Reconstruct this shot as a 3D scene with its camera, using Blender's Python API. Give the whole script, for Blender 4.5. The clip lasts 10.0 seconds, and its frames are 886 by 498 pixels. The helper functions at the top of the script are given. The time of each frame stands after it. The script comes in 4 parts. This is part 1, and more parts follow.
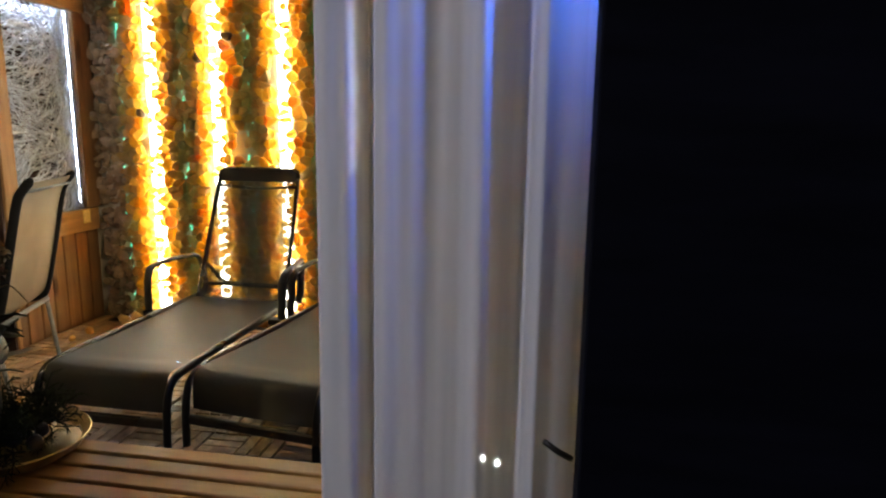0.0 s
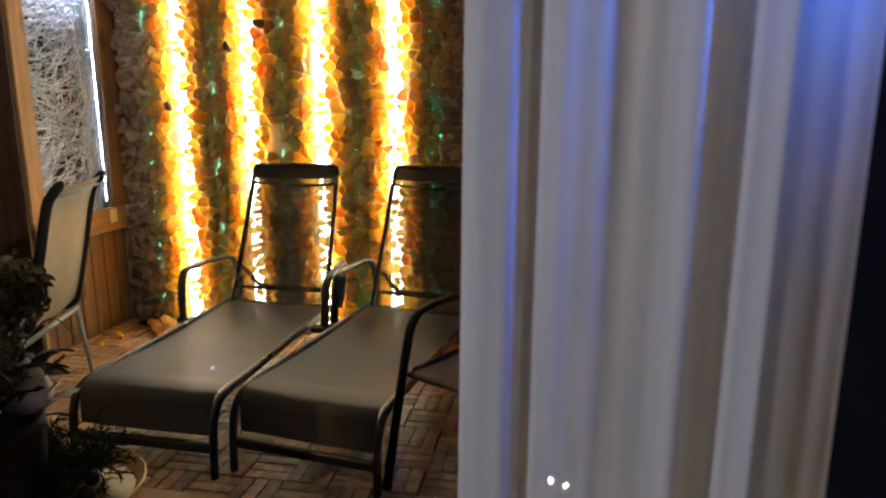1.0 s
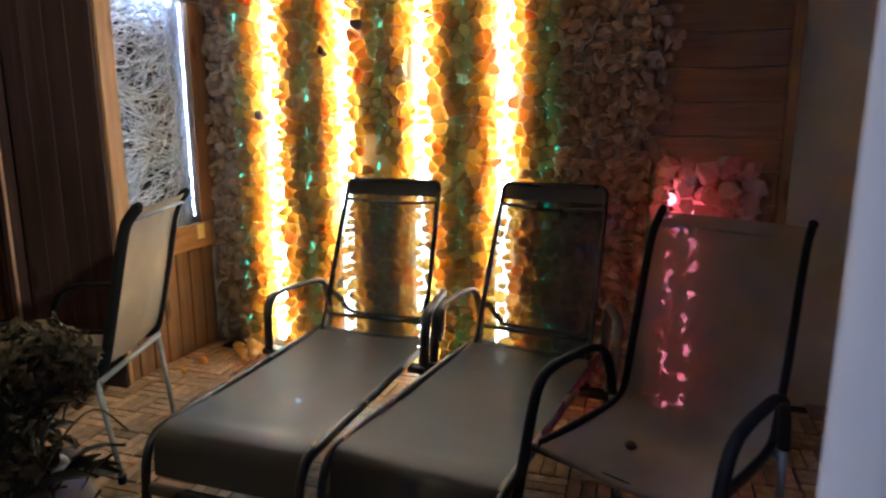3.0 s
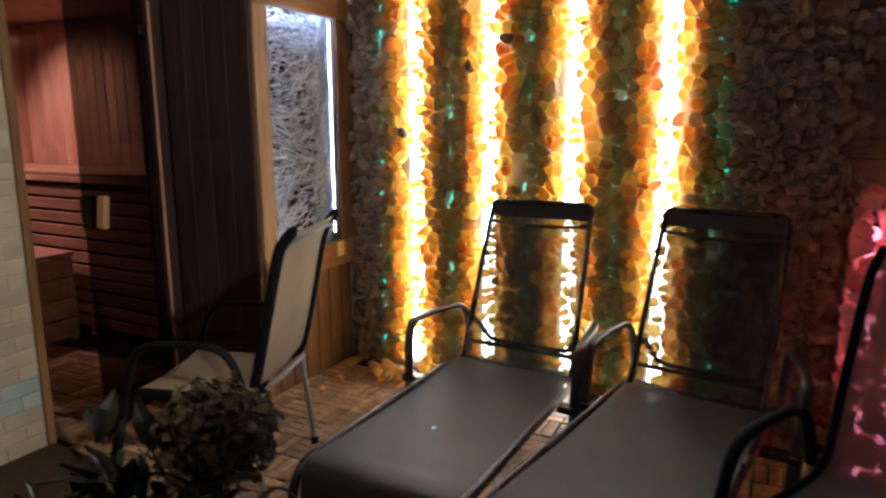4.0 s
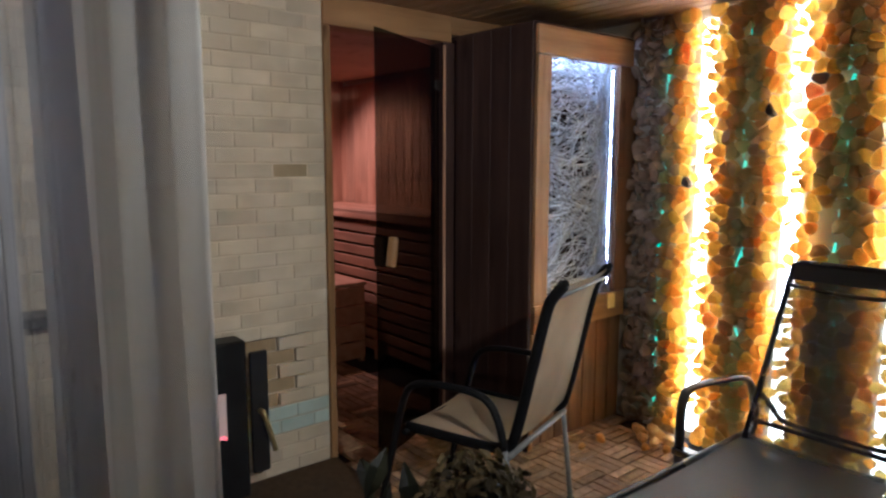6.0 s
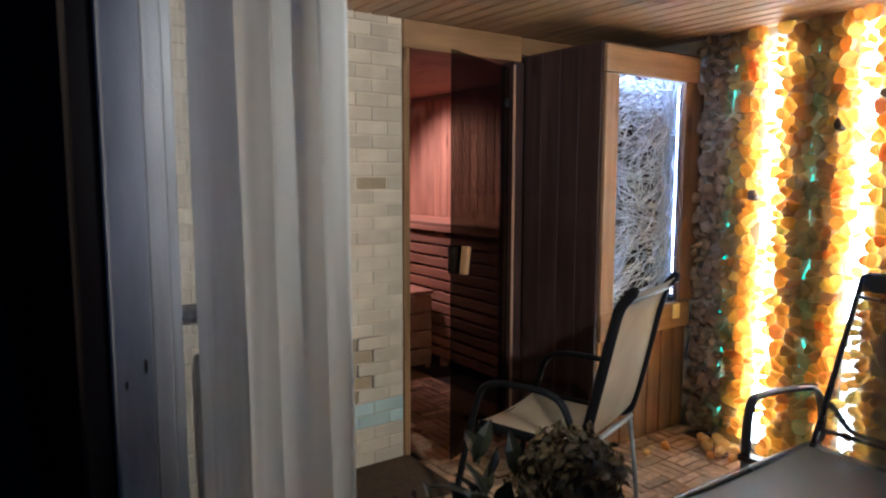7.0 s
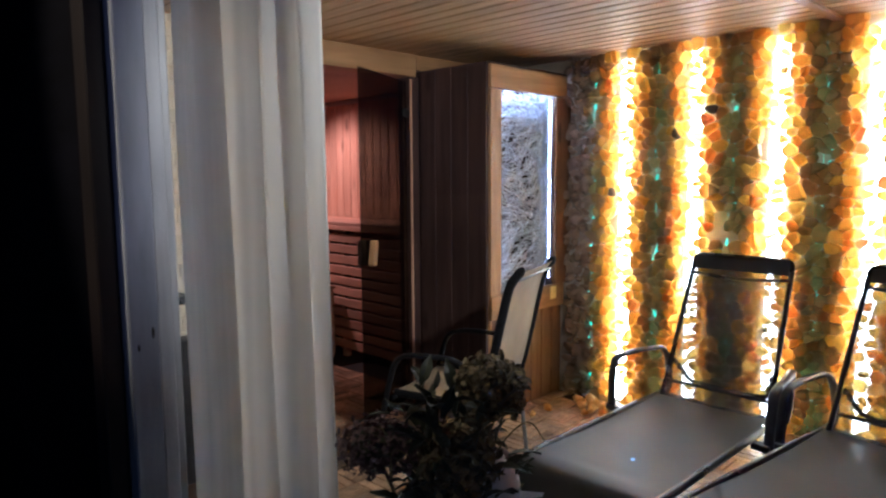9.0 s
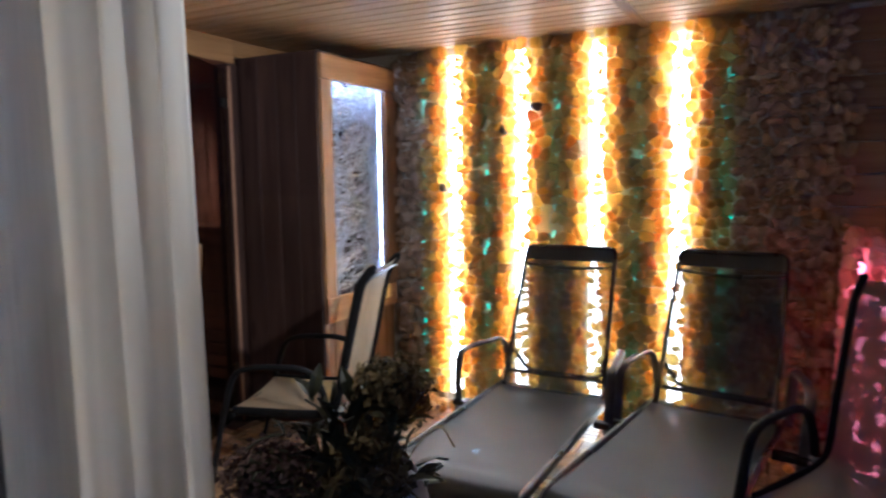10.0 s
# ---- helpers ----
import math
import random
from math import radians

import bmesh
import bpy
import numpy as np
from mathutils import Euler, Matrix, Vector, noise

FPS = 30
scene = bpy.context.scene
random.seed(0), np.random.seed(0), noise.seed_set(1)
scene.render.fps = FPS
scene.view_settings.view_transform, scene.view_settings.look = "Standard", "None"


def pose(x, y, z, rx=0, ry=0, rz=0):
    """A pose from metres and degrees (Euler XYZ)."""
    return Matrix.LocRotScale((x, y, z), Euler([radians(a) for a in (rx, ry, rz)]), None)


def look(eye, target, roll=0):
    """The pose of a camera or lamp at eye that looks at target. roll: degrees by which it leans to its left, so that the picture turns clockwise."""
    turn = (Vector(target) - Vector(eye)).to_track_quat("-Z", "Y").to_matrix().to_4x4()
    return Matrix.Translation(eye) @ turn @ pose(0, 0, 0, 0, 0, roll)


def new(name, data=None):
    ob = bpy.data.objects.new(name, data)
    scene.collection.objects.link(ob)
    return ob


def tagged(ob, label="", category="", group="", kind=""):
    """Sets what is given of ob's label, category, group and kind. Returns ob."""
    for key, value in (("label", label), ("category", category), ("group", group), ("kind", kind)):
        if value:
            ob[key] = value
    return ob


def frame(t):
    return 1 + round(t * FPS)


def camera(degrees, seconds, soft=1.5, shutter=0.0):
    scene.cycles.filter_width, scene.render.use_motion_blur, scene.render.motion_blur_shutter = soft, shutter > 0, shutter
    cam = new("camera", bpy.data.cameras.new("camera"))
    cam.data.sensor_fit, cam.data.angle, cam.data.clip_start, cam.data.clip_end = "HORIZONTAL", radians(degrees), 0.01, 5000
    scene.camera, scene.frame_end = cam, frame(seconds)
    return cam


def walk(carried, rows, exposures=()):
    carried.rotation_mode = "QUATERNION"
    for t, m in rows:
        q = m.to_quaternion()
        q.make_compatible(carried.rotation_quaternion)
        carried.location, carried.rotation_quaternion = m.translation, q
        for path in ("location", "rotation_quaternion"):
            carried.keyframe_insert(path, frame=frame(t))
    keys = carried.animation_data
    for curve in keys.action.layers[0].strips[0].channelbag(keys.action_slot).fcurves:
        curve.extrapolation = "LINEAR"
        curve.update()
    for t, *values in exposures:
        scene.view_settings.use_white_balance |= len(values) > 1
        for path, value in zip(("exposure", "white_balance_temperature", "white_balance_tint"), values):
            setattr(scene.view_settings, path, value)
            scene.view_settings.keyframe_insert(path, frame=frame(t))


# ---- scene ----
cam = camera(67.0, 10.0, soft=2.2, shutter=0.4)
PATH = [
    (0, (2.545, -3.169, 1.207), (2.206, -1.232, 0.838), 0.7),
    (0.5, (2.459, -3.072, 1.218), (2.104, -1.144, 0.82), 0.3),
    (1, (2.308, -2.981, 1.242), (1.943, -1.059, 0.829), 0.2),
    (1.5, (2.22, -2.918, 1.246), (1.843, -0.998, 0.834), 0.1),
    (2, (2.15, -2.815, 1.221), (1.745, -0.898, 0.818), -0.1),
    (3.5, (2.013, -2.533, 1.288), (1.261, -0.722, 0.892), -0.1),
    (4, (1.886, -2.496, 1.304), (0.972, -0.757, 0.927), -0.2),
    (4.5, (1.824, -2.475, 1.32), (0.76, -0.818, 0.969), -0.1),
    (5, (1.81, -2.459, 1.33), (0.588, -0.909, 1.009), -0.1),
    (5.5, (1.819, -2.442, 1.339), (0.424, -1.038, 1.052), -0.0),
    (6, (1.822, -2.444, 1.34), (0.291, -1.184, 1.08), 0.1),
    (7.5, (1.984, -2.724, 1.332), (0.345, -1.598, 1.118), 0.1),
    (8, (2.086, -2.826, 1.32), (0.494, -1.633, 1.109), -0.0),
    (8.5, (2.156, -2.914, 1.328), (0.641, -1.625, 1.118), -0.2),
    (9, (2.14, -2.954, 1.338), (0.734, -1.548, 1.124), -0.4),
    (9.5, (2.026, -2.935, 1.319), (0.775, -1.39, 1.104), -0.6),
    (10, (1.901, -2.964, 1.303), (0.974, -1.205, 1.091), -0.7),
]
EXPOSURES = [(0.0, 0.52, 6600, -8), (2.0, 0.42, 6600, -9), (3.5, 0.68, 4800, -1), (4.0, 0.08, 5300, 2), (4.5, -0.10, 5300, 3), (5.5, -0.02, 5000, 1), (6.0, 0.12, 4900, 0), (7.5, 0.65, 4700, -1), (10.0, 0.6, 4700, 3)]
walk(cam, [(t, look(eye, target, roll)) for t, eye, target, roll in PATH], EXPOSURES)

# ---------------------------------------------------------------- world and lights
night = bpy.data.worlds.new("night")
night.use_nodes = True
night.node_tree.nodes["Background"].inputs[0].default_value = (0.010, 0.014, 0.035, 1)
night.node_tree.nodes["Background"].inputs[1].default_value = 0.25
scene.world = night


def area(name, m, w, h, energy, color):
    data = bpy.data.lights.new(name, "AREA")
    data.shape, data.size, data.size_y, data.energy, data.color = "RECTANGLE", w, h, energy, color
    ob = new(name, data)
    ob.matrix_world = m
    return ob


def spot(name, eye, target, energy, color, degrees, size):
    data = bpy.data.lights.new(name, "SPOT")
    data.energy, data.color, data.spot_size, data.spot_blend, data.shadow_soft_size = energy, color, radians(degrees), 0.7, size
    ob = new(name, data)
    ob.matrix_world = look(eye, target)
    return ob


# unseen spots added to light curtains, jamb and bricks; the sauna lamp and the blue lamp beside the window
spot("curtain_fill", (-1.0, -5.4, 4.4), (2.5, -2.2, 1.2), 430, (0.78, 0.73, 1.0), 22, 0.15)
spot("warm_curtain_fill", (-0.5, -5.2, 4.7), (0.62, -2.2, 1.28), 380, (1.0, 0.68, 0.38), 12, 0.06)
spot("jamb_fill", (4.3, -5.0, 6.0), (0.22, -2.40, 1.25), 60, (0.80, 0.70, 1.0), 10, 0.12)
# added to brighten the brick wall, whose own source is unknown
spot("brick_fill_spot", (2.46, -1.72, 1.93), (-0.73, -1.10, 1.20), 135, (1.0, 0.79, 0.58), 66, 0.04)
spot("sauna_light", (-2.50, -0.38, 1.86), (-2.30, 0.48, 0.85), 44, (1.0, 0.50, 0.42), 104, 0.04)
blue = area("blue_light", look((2.67, -2.285, 1.82), (2.588, -2.195, 1.66)), 0.03, 0.16, 7.0, (0.06, 0.17, 1.0))
blue.data.spread = radians(58)

STRIP_POWER = 19.5
FIBRE_POWER = 58.0


# ---------------------------------------------------------------- materials
def nodes_of(name):
    m = bpy.data.materials.new(name)
    m.use_nodes = True
    nt = m.node_tree
    return m, nt, nt.nodes["Principled BSDF"]


def link(nt, a, ao, b, bi):
    nt.links.new(a.outputs[ao], b.inputs[bi])


def ramp(nt, stops):
    r = nt.nodes.new("ShaderNodeValToRGB")
    el = r.color_ramp.elements
    while len(el) < len(stops):
        el.new(0.5)
    for e, (p, c) in zip(el, stops):
        e.position, e.color = p, (*c, 1)
    return r


def randoms(nt):
    """One random number for each object and each loose piece of a mesh."""
    o, g = nt.nodes.new("ShaderNodeObjectInfo"), nt.nodes.new("ShaderNodeNewGeometry")
    a = nt.nodes.new("ShaderNodeMath")
    a.operation = "ADD"
    link(nt, o, "Random", a, 0)
    link(nt, g, "Random Per Island", a, 1)
    f = nt.nodes.new("ShaderNodeMath")
    f.operation = "FRACT"
    link(nt, a, 0, f, 0)
    return f


def surface(name, dark, light, scale=(6, 6, 6), rough=0.6, metal=0.0, bump=0.15, fine=90.0, vary=0.25, stain=0.25, spec=0.4, knots=0.0):
    """A two-scale procedural surface: stretched grain, large stains, a shade of its own for each piece, and fine relief."""
    m, nt, p = nodes_of(name)
    tc, mp, rnd = nt.nodes.new("ShaderNodeTexCoord"), nt.nodes.new("ShaderNodeMapping"), randoms(nt)
    mul = nt.nodes.new("ShaderNodeMath")
    mul.operation = "MULTIPLY"
    mul.inputs[1].default_value = 31.0
    link(nt, rnd, 0, mul, 0)
    shift = nt.nodes.new("ShaderNodeVectorMath")
    link(nt, tc, "Object", shift, 0)
    link(nt, mul, 0, shift, 1)
    link(nt, shift, 0, mp, "Vector")
    mp.inputs["Scale"].default_value = scale
    n1 = nt.nodes.new("ShaderNodeTexNoise")
    n1.inputs["Scale"].default_value, n1.inputs["Detail"].default_value, n1.inputs["Roughness"].default_value = 1.0, 6, 0.62
    link(nt, mp, 0, n1, "Vector")
    r = ramp(nt, [(0.32, dark), (0.68, light)])
    link(nt, n1, "Fac", r, 0)
    n2 = nt.nodes.new("ShaderNodeTexNoise")
    n2.inputs["Scale"].default_value, n2.inputs["Detail"].default_value = 2.3, 3
    link(nt, shift, 0, n2, "Vector")
    v = nt.nodes.new("ShaderNodeMapRange")
    v.inputs[1].default_value, v.inputs[2].default_value = 0.3, 0.7
    v.inputs[3].default_value, v.inputs[4].default_value = 1 - stain, 1 + stain * 0.5
    link(nt, n2, "Fac", v, 0)
    w = nt.nodes.new("ShaderNodeMapRange")
    w.inputs[3].default_value, w.inputs[4].default_value = 1 - vary, 1 + vary
    link(nt, rnd, 0, w, 0)
    vw = nt.nodes.new("ShaderNodeMath")
    vw.operation = "MULTIPLY"
    link(nt, v, 0, vw, 0)
    link(nt, w, 0, vw, 1)
    hsv = nt.nodes.new("ShaderNodeHueSaturation")
    link(nt, r, 0, hsv, "Color")
    link(nt, vw, 0, hsv, "Value")
    if knots:
        vo, km = nt.nodes.new("ShaderNodeTexVoronoi"), nt.nodes.new("ShaderNodeMapping")
        km.inputs["Scale"].default_value = [0.35 + 0.65 * (c > 5) for c in scale]
        vo.inputs["Scale"].default_value = 7.5
        link(nt, shift, 0, km, "Vector")
        link(nt, km, 0, vo, "Vector")
        kr, kx = ramp(nt, [(0.09, (knots,) * 3), (0.20, (0, 0, 0))]), nt.nodes.new("ShaderNodeMix")
        kx.data_type = "RGBA"
        link(nt, vo, "Distance", kr, 0)
        nt.links.new(kr.outputs[0], kx.inputs[0])
        nt.links.new(hsv.outputs[0], kx.inputs[6])
        kx.inputs[7].default_value = (dark[0] * 0.35, dark[1] * 0.28, dark[2] * 0.25, 1)
        nt.links.new(kx.outputs[2], p.inputs["Base Color"])
    else:
        link(nt, hsv, 0, p, "Base Color")
    rr = nt.nodes.new("ShaderNodeMapRange")
    rr.inputs[3].default_value, rr.inputs[4].default_value = max(0.05, rough - 0.12), min(1, rough + 0.12)
    link(nt, n2, "Fac", rr, 0)
    link(nt, rr, 0, p, "Roughness")
    p.inputs["Metallic"].default_value = metal
    p.inputs["Specular IOR Level"].default_value = spec
    n3 = nt.nodes.new("ShaderNodeTexNoise")
    n3.inputs["Scale"].default_value, n3.inputs["Detail"].default_value = fine, 3
    link(nt, shift, 0, n3, "Vector")
    add = nt.nodes.new("ShaderNodeMath")
    link(nt, n1, "Fac", add, 0)
    link(nt, n3, "Fac", add, 1)
    b = nt.nodes.new("ShaderNodeBump")
    b.inputs["Strength"].default_value, b.inputs["Distance"].default_value = bump, 0.004
    link(nt, add, 0, b, "Height")
    link(nt, b, 0, p, "Normal")
    return m


def glow(name, color, strength):
    m, nt, p = nodes_of(name)
    p.inputs["Base Color"].default_value = (0.8, 0.8, 0.8, 1)
    p.inputs["Emission Color"].default_value = (*color, 1)
    p.inputs["Emission Strength"].default_value = strength
    return m


def clear(name, color=(1, 1, 1), rough=0.0, tint=0.0):
    """A thin pane: see-through with a real reflection; tint is the part of light that it swallows."""
    m, nt, p = nodes_of(name)
    tr, gl, mx = nt.nodes.new("ShaderNodeBsdfTransparent"), nt.nodes.new("ShaderNodeBsdfGlossy"), nt.nodes.new("ShaderNodeMixShader")
    tr.inputs[0].default_value = (*[c * (1 - tint) for c in color], 1)
    gl.inputs["Roughness"].default_value = rough
    lw, pw, mr = nt.nodes.new("ShaderNodeLayerWeight"), nt.nodes.new("ShaderNodeMath"), nt.nodes.new("ShaderNodeMapRange")
    pw.operation = "POWER"
    pw.inputs[1].default_value = 5.0
    mr.inputs[3].default_value, mr.inputs[4].default_value = 0.03, 0.8
    link(nt, lw, "Facing", pw, 0)
    link(nt, pw, 0, mr, 0)
    link(nt, mr, 0, mx, 0)
    link(nt, tr, 0, mx, 1)
    link(nt, gl, 0, mx, 2)
    link(nt, mx, 0, nt.nodes["Material Output"], 0)
    return m


def see_through(name, color, open_part, rough, translucent=0.3, weave=900.0, grain=(1, 1, 1), low=0.70, high=1.25, spec=0.15):
    """Woven cloth: threads that scatter light both ways, with open holes between them."""
    m, nt, p = nodes_of(name)
    p.inputs["Roughness"].default_value = rough
    p.inputs["Specular IOR Level"].default_value = spec
    tc = nt.nodes.new("ShaderNodeTexCoord")
    n = nt.nodes.new("ShaderNodeTexNoise")
    n.inputs["Scale"].default_value, n.inputs["Detail"].default_value = 3.0, 4
    mp = nt.nodes.new("ShaderNodeMapping")
    mp.inputs["Scale"].default_value = grain
    link(nt, tc, "Object", mp, "Vector")
    link(nt, mp, 0, n, "Vector")
    r = ramp(nt, [(0.3, [c * low for c in color]), (0.7, [min(1, c * high) for c in color])])
    link(nt, n, "Fac", r, 0)
    link(nt, r, 0, p, "Base Color")
    wv = nt.nodes.new("ShaderNodeTexNoise")
    wv.inputs["Scale"].default_value = weave
    link(nt, tc, "Object", wv, "Vector")
    b = nt.nodes.new("ShaderNodeBump")
    b.inputs["Strength"].default_value, b.inputs["Distance"].default_value = 0.25, 0.001
    link(nt, wv, "Fac", b, "Height")
    link(nt, b, 0, p, "Normal")
    tl, mx = nt.nodes.new("ShaderNodeBsdfTranslucent"), nt.nodes.new("ShaderNodeMixShader")
    link(nt, r, 0, tl, 0)
    mx.inputs[0].default_value = translucent
    link(nt, p, 0, mx, 1)
    link(nt, tl, 0, mx, 2)
    tr, mo = nt.nodes.new("ShaderNodeBsdfTransparent"), nt.nodes.new("ShaderNodeMixShader")
    mo.inputs[0].default_value = open_part
    link(nt, mx, 0, mo, 1)
    link(nt, tr, 0, mo, 2)
    link(nt, mo, 0, nt.nodes["Material Output"], 0)
    return m


def salt(name, stops, pass_light=0.6, rough=0.4):
    """Lumps of rock salt: each one its own shade, cloudy inside, letting light through."""
    m, nt, p = nodes_of(name)
    rnd = randoms(nt)
    r = ramp(nt, stops)
    link(nt, rnd, 0, r, 0)
    tc = nt.nodes.new("ShaderNodeTexCoord")
    n = nt.nodes.new("ShaderNodeTexNoise")
    n.inputs["Scale"].default_value, n.inputs["Detail"].default_value = 28.0, 5
    link(nt, tc, "Object", n, "Vector")
    v = nt.nodes.new("ShaderNodeMapRange")
    v.inputs[3].default_value, v.inputs[4].default_value = 0.65, 1.3
    link(nt, n, "Fac", v, 0)
    hsv = nt.nodes.new("ShaderNodeHueSaturation")
    link(nt, r, 0, hsv, "Color")
    link(nt, v, 0, hsv, "Value")
    link(nt, hsv, 0, p, "Base Color")
    p.inputs["Roughness"].default_value = rough
    b = nt.nodes.new("ShaderNodeBump")
    b.inputs["Strength"].default_value, b.inputs["Distance"].default_value = 0.35, 0.004
    link(nt, n, "Fac", b, "Height")
    link(nt, b, 0, p, "Normal")
    tl, mx = nt.nodes.new("ShaderNodeBsdfTranslucent"), nt.nodes.new("ShaderNodeMixShader")
    link(nt, hsv, 0, tl, 0)
    mx.inputs[0].default_value = pass_light
    link(nt, p, 0, mx, 1)
    link(nt, tl, 0, mx, 2)
    link(nt, mx, 0, nt.nodes["Material Output"], 0)
    return m


M_DECK = surface("deck_wood", (0.27, 0.17, 0.10), (0.56, 0.37, 0.22), (30, 30, 30), 0.42, vary=0.35, spec=0.5)
M_UNDER = surface("deck_underlay", (0.02, 0.018, 0.016), (0.04, 0.034, 0.03), rough=0.9)
M_CEIL = surface("ceiling_pine", (0.44, 0.29, 0.16), (0.62, 0.43, 0.25), (1.2, 30, 30), 0.52, vary=0.10, stain=0.15)
M_GROOVE = surface("dark_board_groove", (0.05, 0.025, 0.012), (0.09, 0.045, 0.02), (2, 20, 20), 0.8)
M_PINE = surface("pine", (0.28, 0.152, 0.065), (0.45, 0.265, 0.125), (26, 26, 2.0), 0.5, vary=0.12, knots=0.7)
M_PINE_Y = surface("pine_along", (0.28, 0.152, 0.065), (0.45, 0.265, 0.125), (26, 2.0, 26), 0.5, vary=0.12, knots=0.8)
M_PINE_X = surface("pine_wall", (0.26, 0.14, 0.07), (0.42, 0.25, 0.13), (2.0, 26, 26), 0.55, vary=0.18)
M_DARK = surface("dark_stained_wood", (0.046, 0.025, 0.021), (0.086, 0.048, 0.041), (24, 24, 1.6), 0.55, vary=0.12, knots=0.6, spec=0.3)
M_CLAD = surface("brown_cladding", (0.17, 0.085, 0.038), (0.30, 0.165, 0.08), (24, 24, 2.0), 0.55, vary=0.15, knots=0.8)
M_SAUNA = surface("sauna_wood", (0.50, 0.27, 0.17), (0.70, 0.44, 0.30), (22, 22, 1.8), 0.6, vary=0.15, knots=0.9)
M_SAUNA_X = surface("sauna_bench_wood", (0.48, 0.25, 0.16), (0.66, 0.40, 0.27), (1.8, 22, 22), 0.6, vary=0.2)
M_BRICK = surface("white_painted_brick", (0.66, 0.57, 0.44), (0.80, 0.71, 0.57), (9, 9, 9), 0.5, bump=0.45, vary=0.05)
M_BARE = surface("bare_brick", (0.36, 0.28, 0.17), (0.50, 0.40, 0.26), (14, 14, 14), 0.8, bump=0.4, vary=0.1)
M_BLUISH = surface("pale_blue_paint", (0.52, 0.66, 0.66), (0.66, 0.78, 0.76), (10, 10, 10), 0.5, vary=0.05)
M_MORTAR = surface("mortar", (0.56, 0.48, 0.37), (0.70, 0.61, 0.48), (20, 20, 20), 0.75)
M_PLASTER = surface("white_plaster", (0.66, 0.66, 0.66), (0.78, 0.78, 0.78), (3, 3, 3), 0.8, vary=0.0)
# white paint with the blue light on the jamb mixed into its colour
M_FRAME = surface("white_paint_tinted_blue", (0.34, 0.36, 0.45), (0.50, 0.52, 0.63), (18, 18, 2.5), 0.45, vary=0.0, stain=0.3)
M_CASING = surface("brown_casing", (0.022, 0.014, 0.012), (0.04, 0.026, 0.022), (18, 18, 2.5), 0.6)
M_ALU = surface("grey_aluminium", (0.40, 0.40, 0.44), (0.52, 0.52, 0.56), (60, 60, 2.0), 0.35, bump=0.2)
M_OUTER = surface("near_black_wall", (0.003, 0.003, 0.005), (0.007, 0.007, 0.012), (3, 3, 20), 0.8, vary=0.1, spec=0.06)
M_GROUND = surface("terrace_ground", (0.03, 0.03, 0.03), (0.07, 0.07, 0.07), (4, 4, 4), 0.9)
M_MAT = surface("brown_mat", (0.07, 0.042, 0.022), (0.12, 0.075, 0.04), (40, 40, 40), 0.9, bump=0.4)
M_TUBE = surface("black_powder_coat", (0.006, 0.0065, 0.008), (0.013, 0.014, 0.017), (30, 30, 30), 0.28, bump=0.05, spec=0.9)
# black coat of the armrests, made lighter to paint in their highlights
M_ARM = surface("highlit_black_coat", (0.045, 0.047, 0.050), (0.085, 0.087, 0.092), (30, 30, 30), 0.34, bump=0.05, spec=0.9)
M_TUBE_MATT = surface("matt_black_coat", (0.004, 0.004, 0.005), (0.009, 0.009, 0.011), (30, 30, 30), 0.6, bump=0.05, spec=0.2)
M_TUBE_GREY = surface("worn_grey_coat", (0.16, 0.17, 0.18), (0.26, 0.27, 0.28), (30, 30, 30), 0.4, bump=0.05)
M_SLING = see_through("grey_mesh_sling", (0.060, 0.064, 0.068), 0.21, 0.62, 0.10)
M_BEIGE = see_through("beige_mesh_sling", (0.52, 0.42, 0.29), 0.24, 0.7, 0.25)
M_SEAT = see_through("grey_mesh_seat", (0.054, 0.055, 0.048), 0.004, 0.48, 0.03, spec=0.62)
M_BROWN = see_through("brown_mesh_sling", (0.30, 0.25, 0.205), 0.12, 0.7, 0.08)
# upright stripes in the cloth colour stand in for shading of fine pleats
M_CURTAIN = see_through("white_curtain_cloth", (0.80, 0.78, 0.76), 0.012, 0.7, 0.32, 1400, (15, 15, 0.2), 0.86, 1.07)
M_STRIP = glow("warm_led_strip", (1.0, 0.93, 0.84), STRIP_POWER)
M_GREEN = glow("green_led", (0.02, 0.80, 0.55), 0.75)
M_GREEN_DEEP = glow("green_led_behind", (0.04, 0.70, 0.46), 1.8)
M_FIBRE_LED = glow("cool_led_strip", (0.66, 0.72, 1.0), FIBRE_POWER)
M_FIBRE_SOFT = glow("soft_cool_strip", (0.70, 0.76, 1.0), 5.0)
M_SALT = salt("amber_salt", [(0.0, (0.88, 0.38, 0.05)), (0.18, (0.90, 0.56, 0.09)), (0.38, (0.92, 0.68, 0.15)), (0.55, (0.89, 0.48, 0.06)), (0.72, (0.91, 0.64, 0.12)), (0.90, (0.92, 0.76, 0.24)), (1.0, (0.86, 0.32, 0.04))], 0.50, 0.40)
# same salt away from the strips, with the weaker light put into its colour
M_DIMMED = salt("dimmed_salt", [(0.0, (0.60, 0.38, 0.15)), (0.3, (0.68, 0.49, 0.23)), (0.55, (0.52, 0.43, 0.23)), (0.8, (0.62, 0.34, 0.13)), (1.0, (0.55, 0.40, 0.20))], 0.48, 0.45)
M_SMOKY = salt("smoky_salt", [(0.0, (0.07, 0.055, 0.055)), (1.0, (0.13, 0.10, 0.10))], 0.15, 0.4)
M_RUSSET = salt("russet_salt", [(0.0, (0.66, 0.20, 0.05)), (1.0, (0.76, 0.26, 0.05))], 0.35, 0.4)
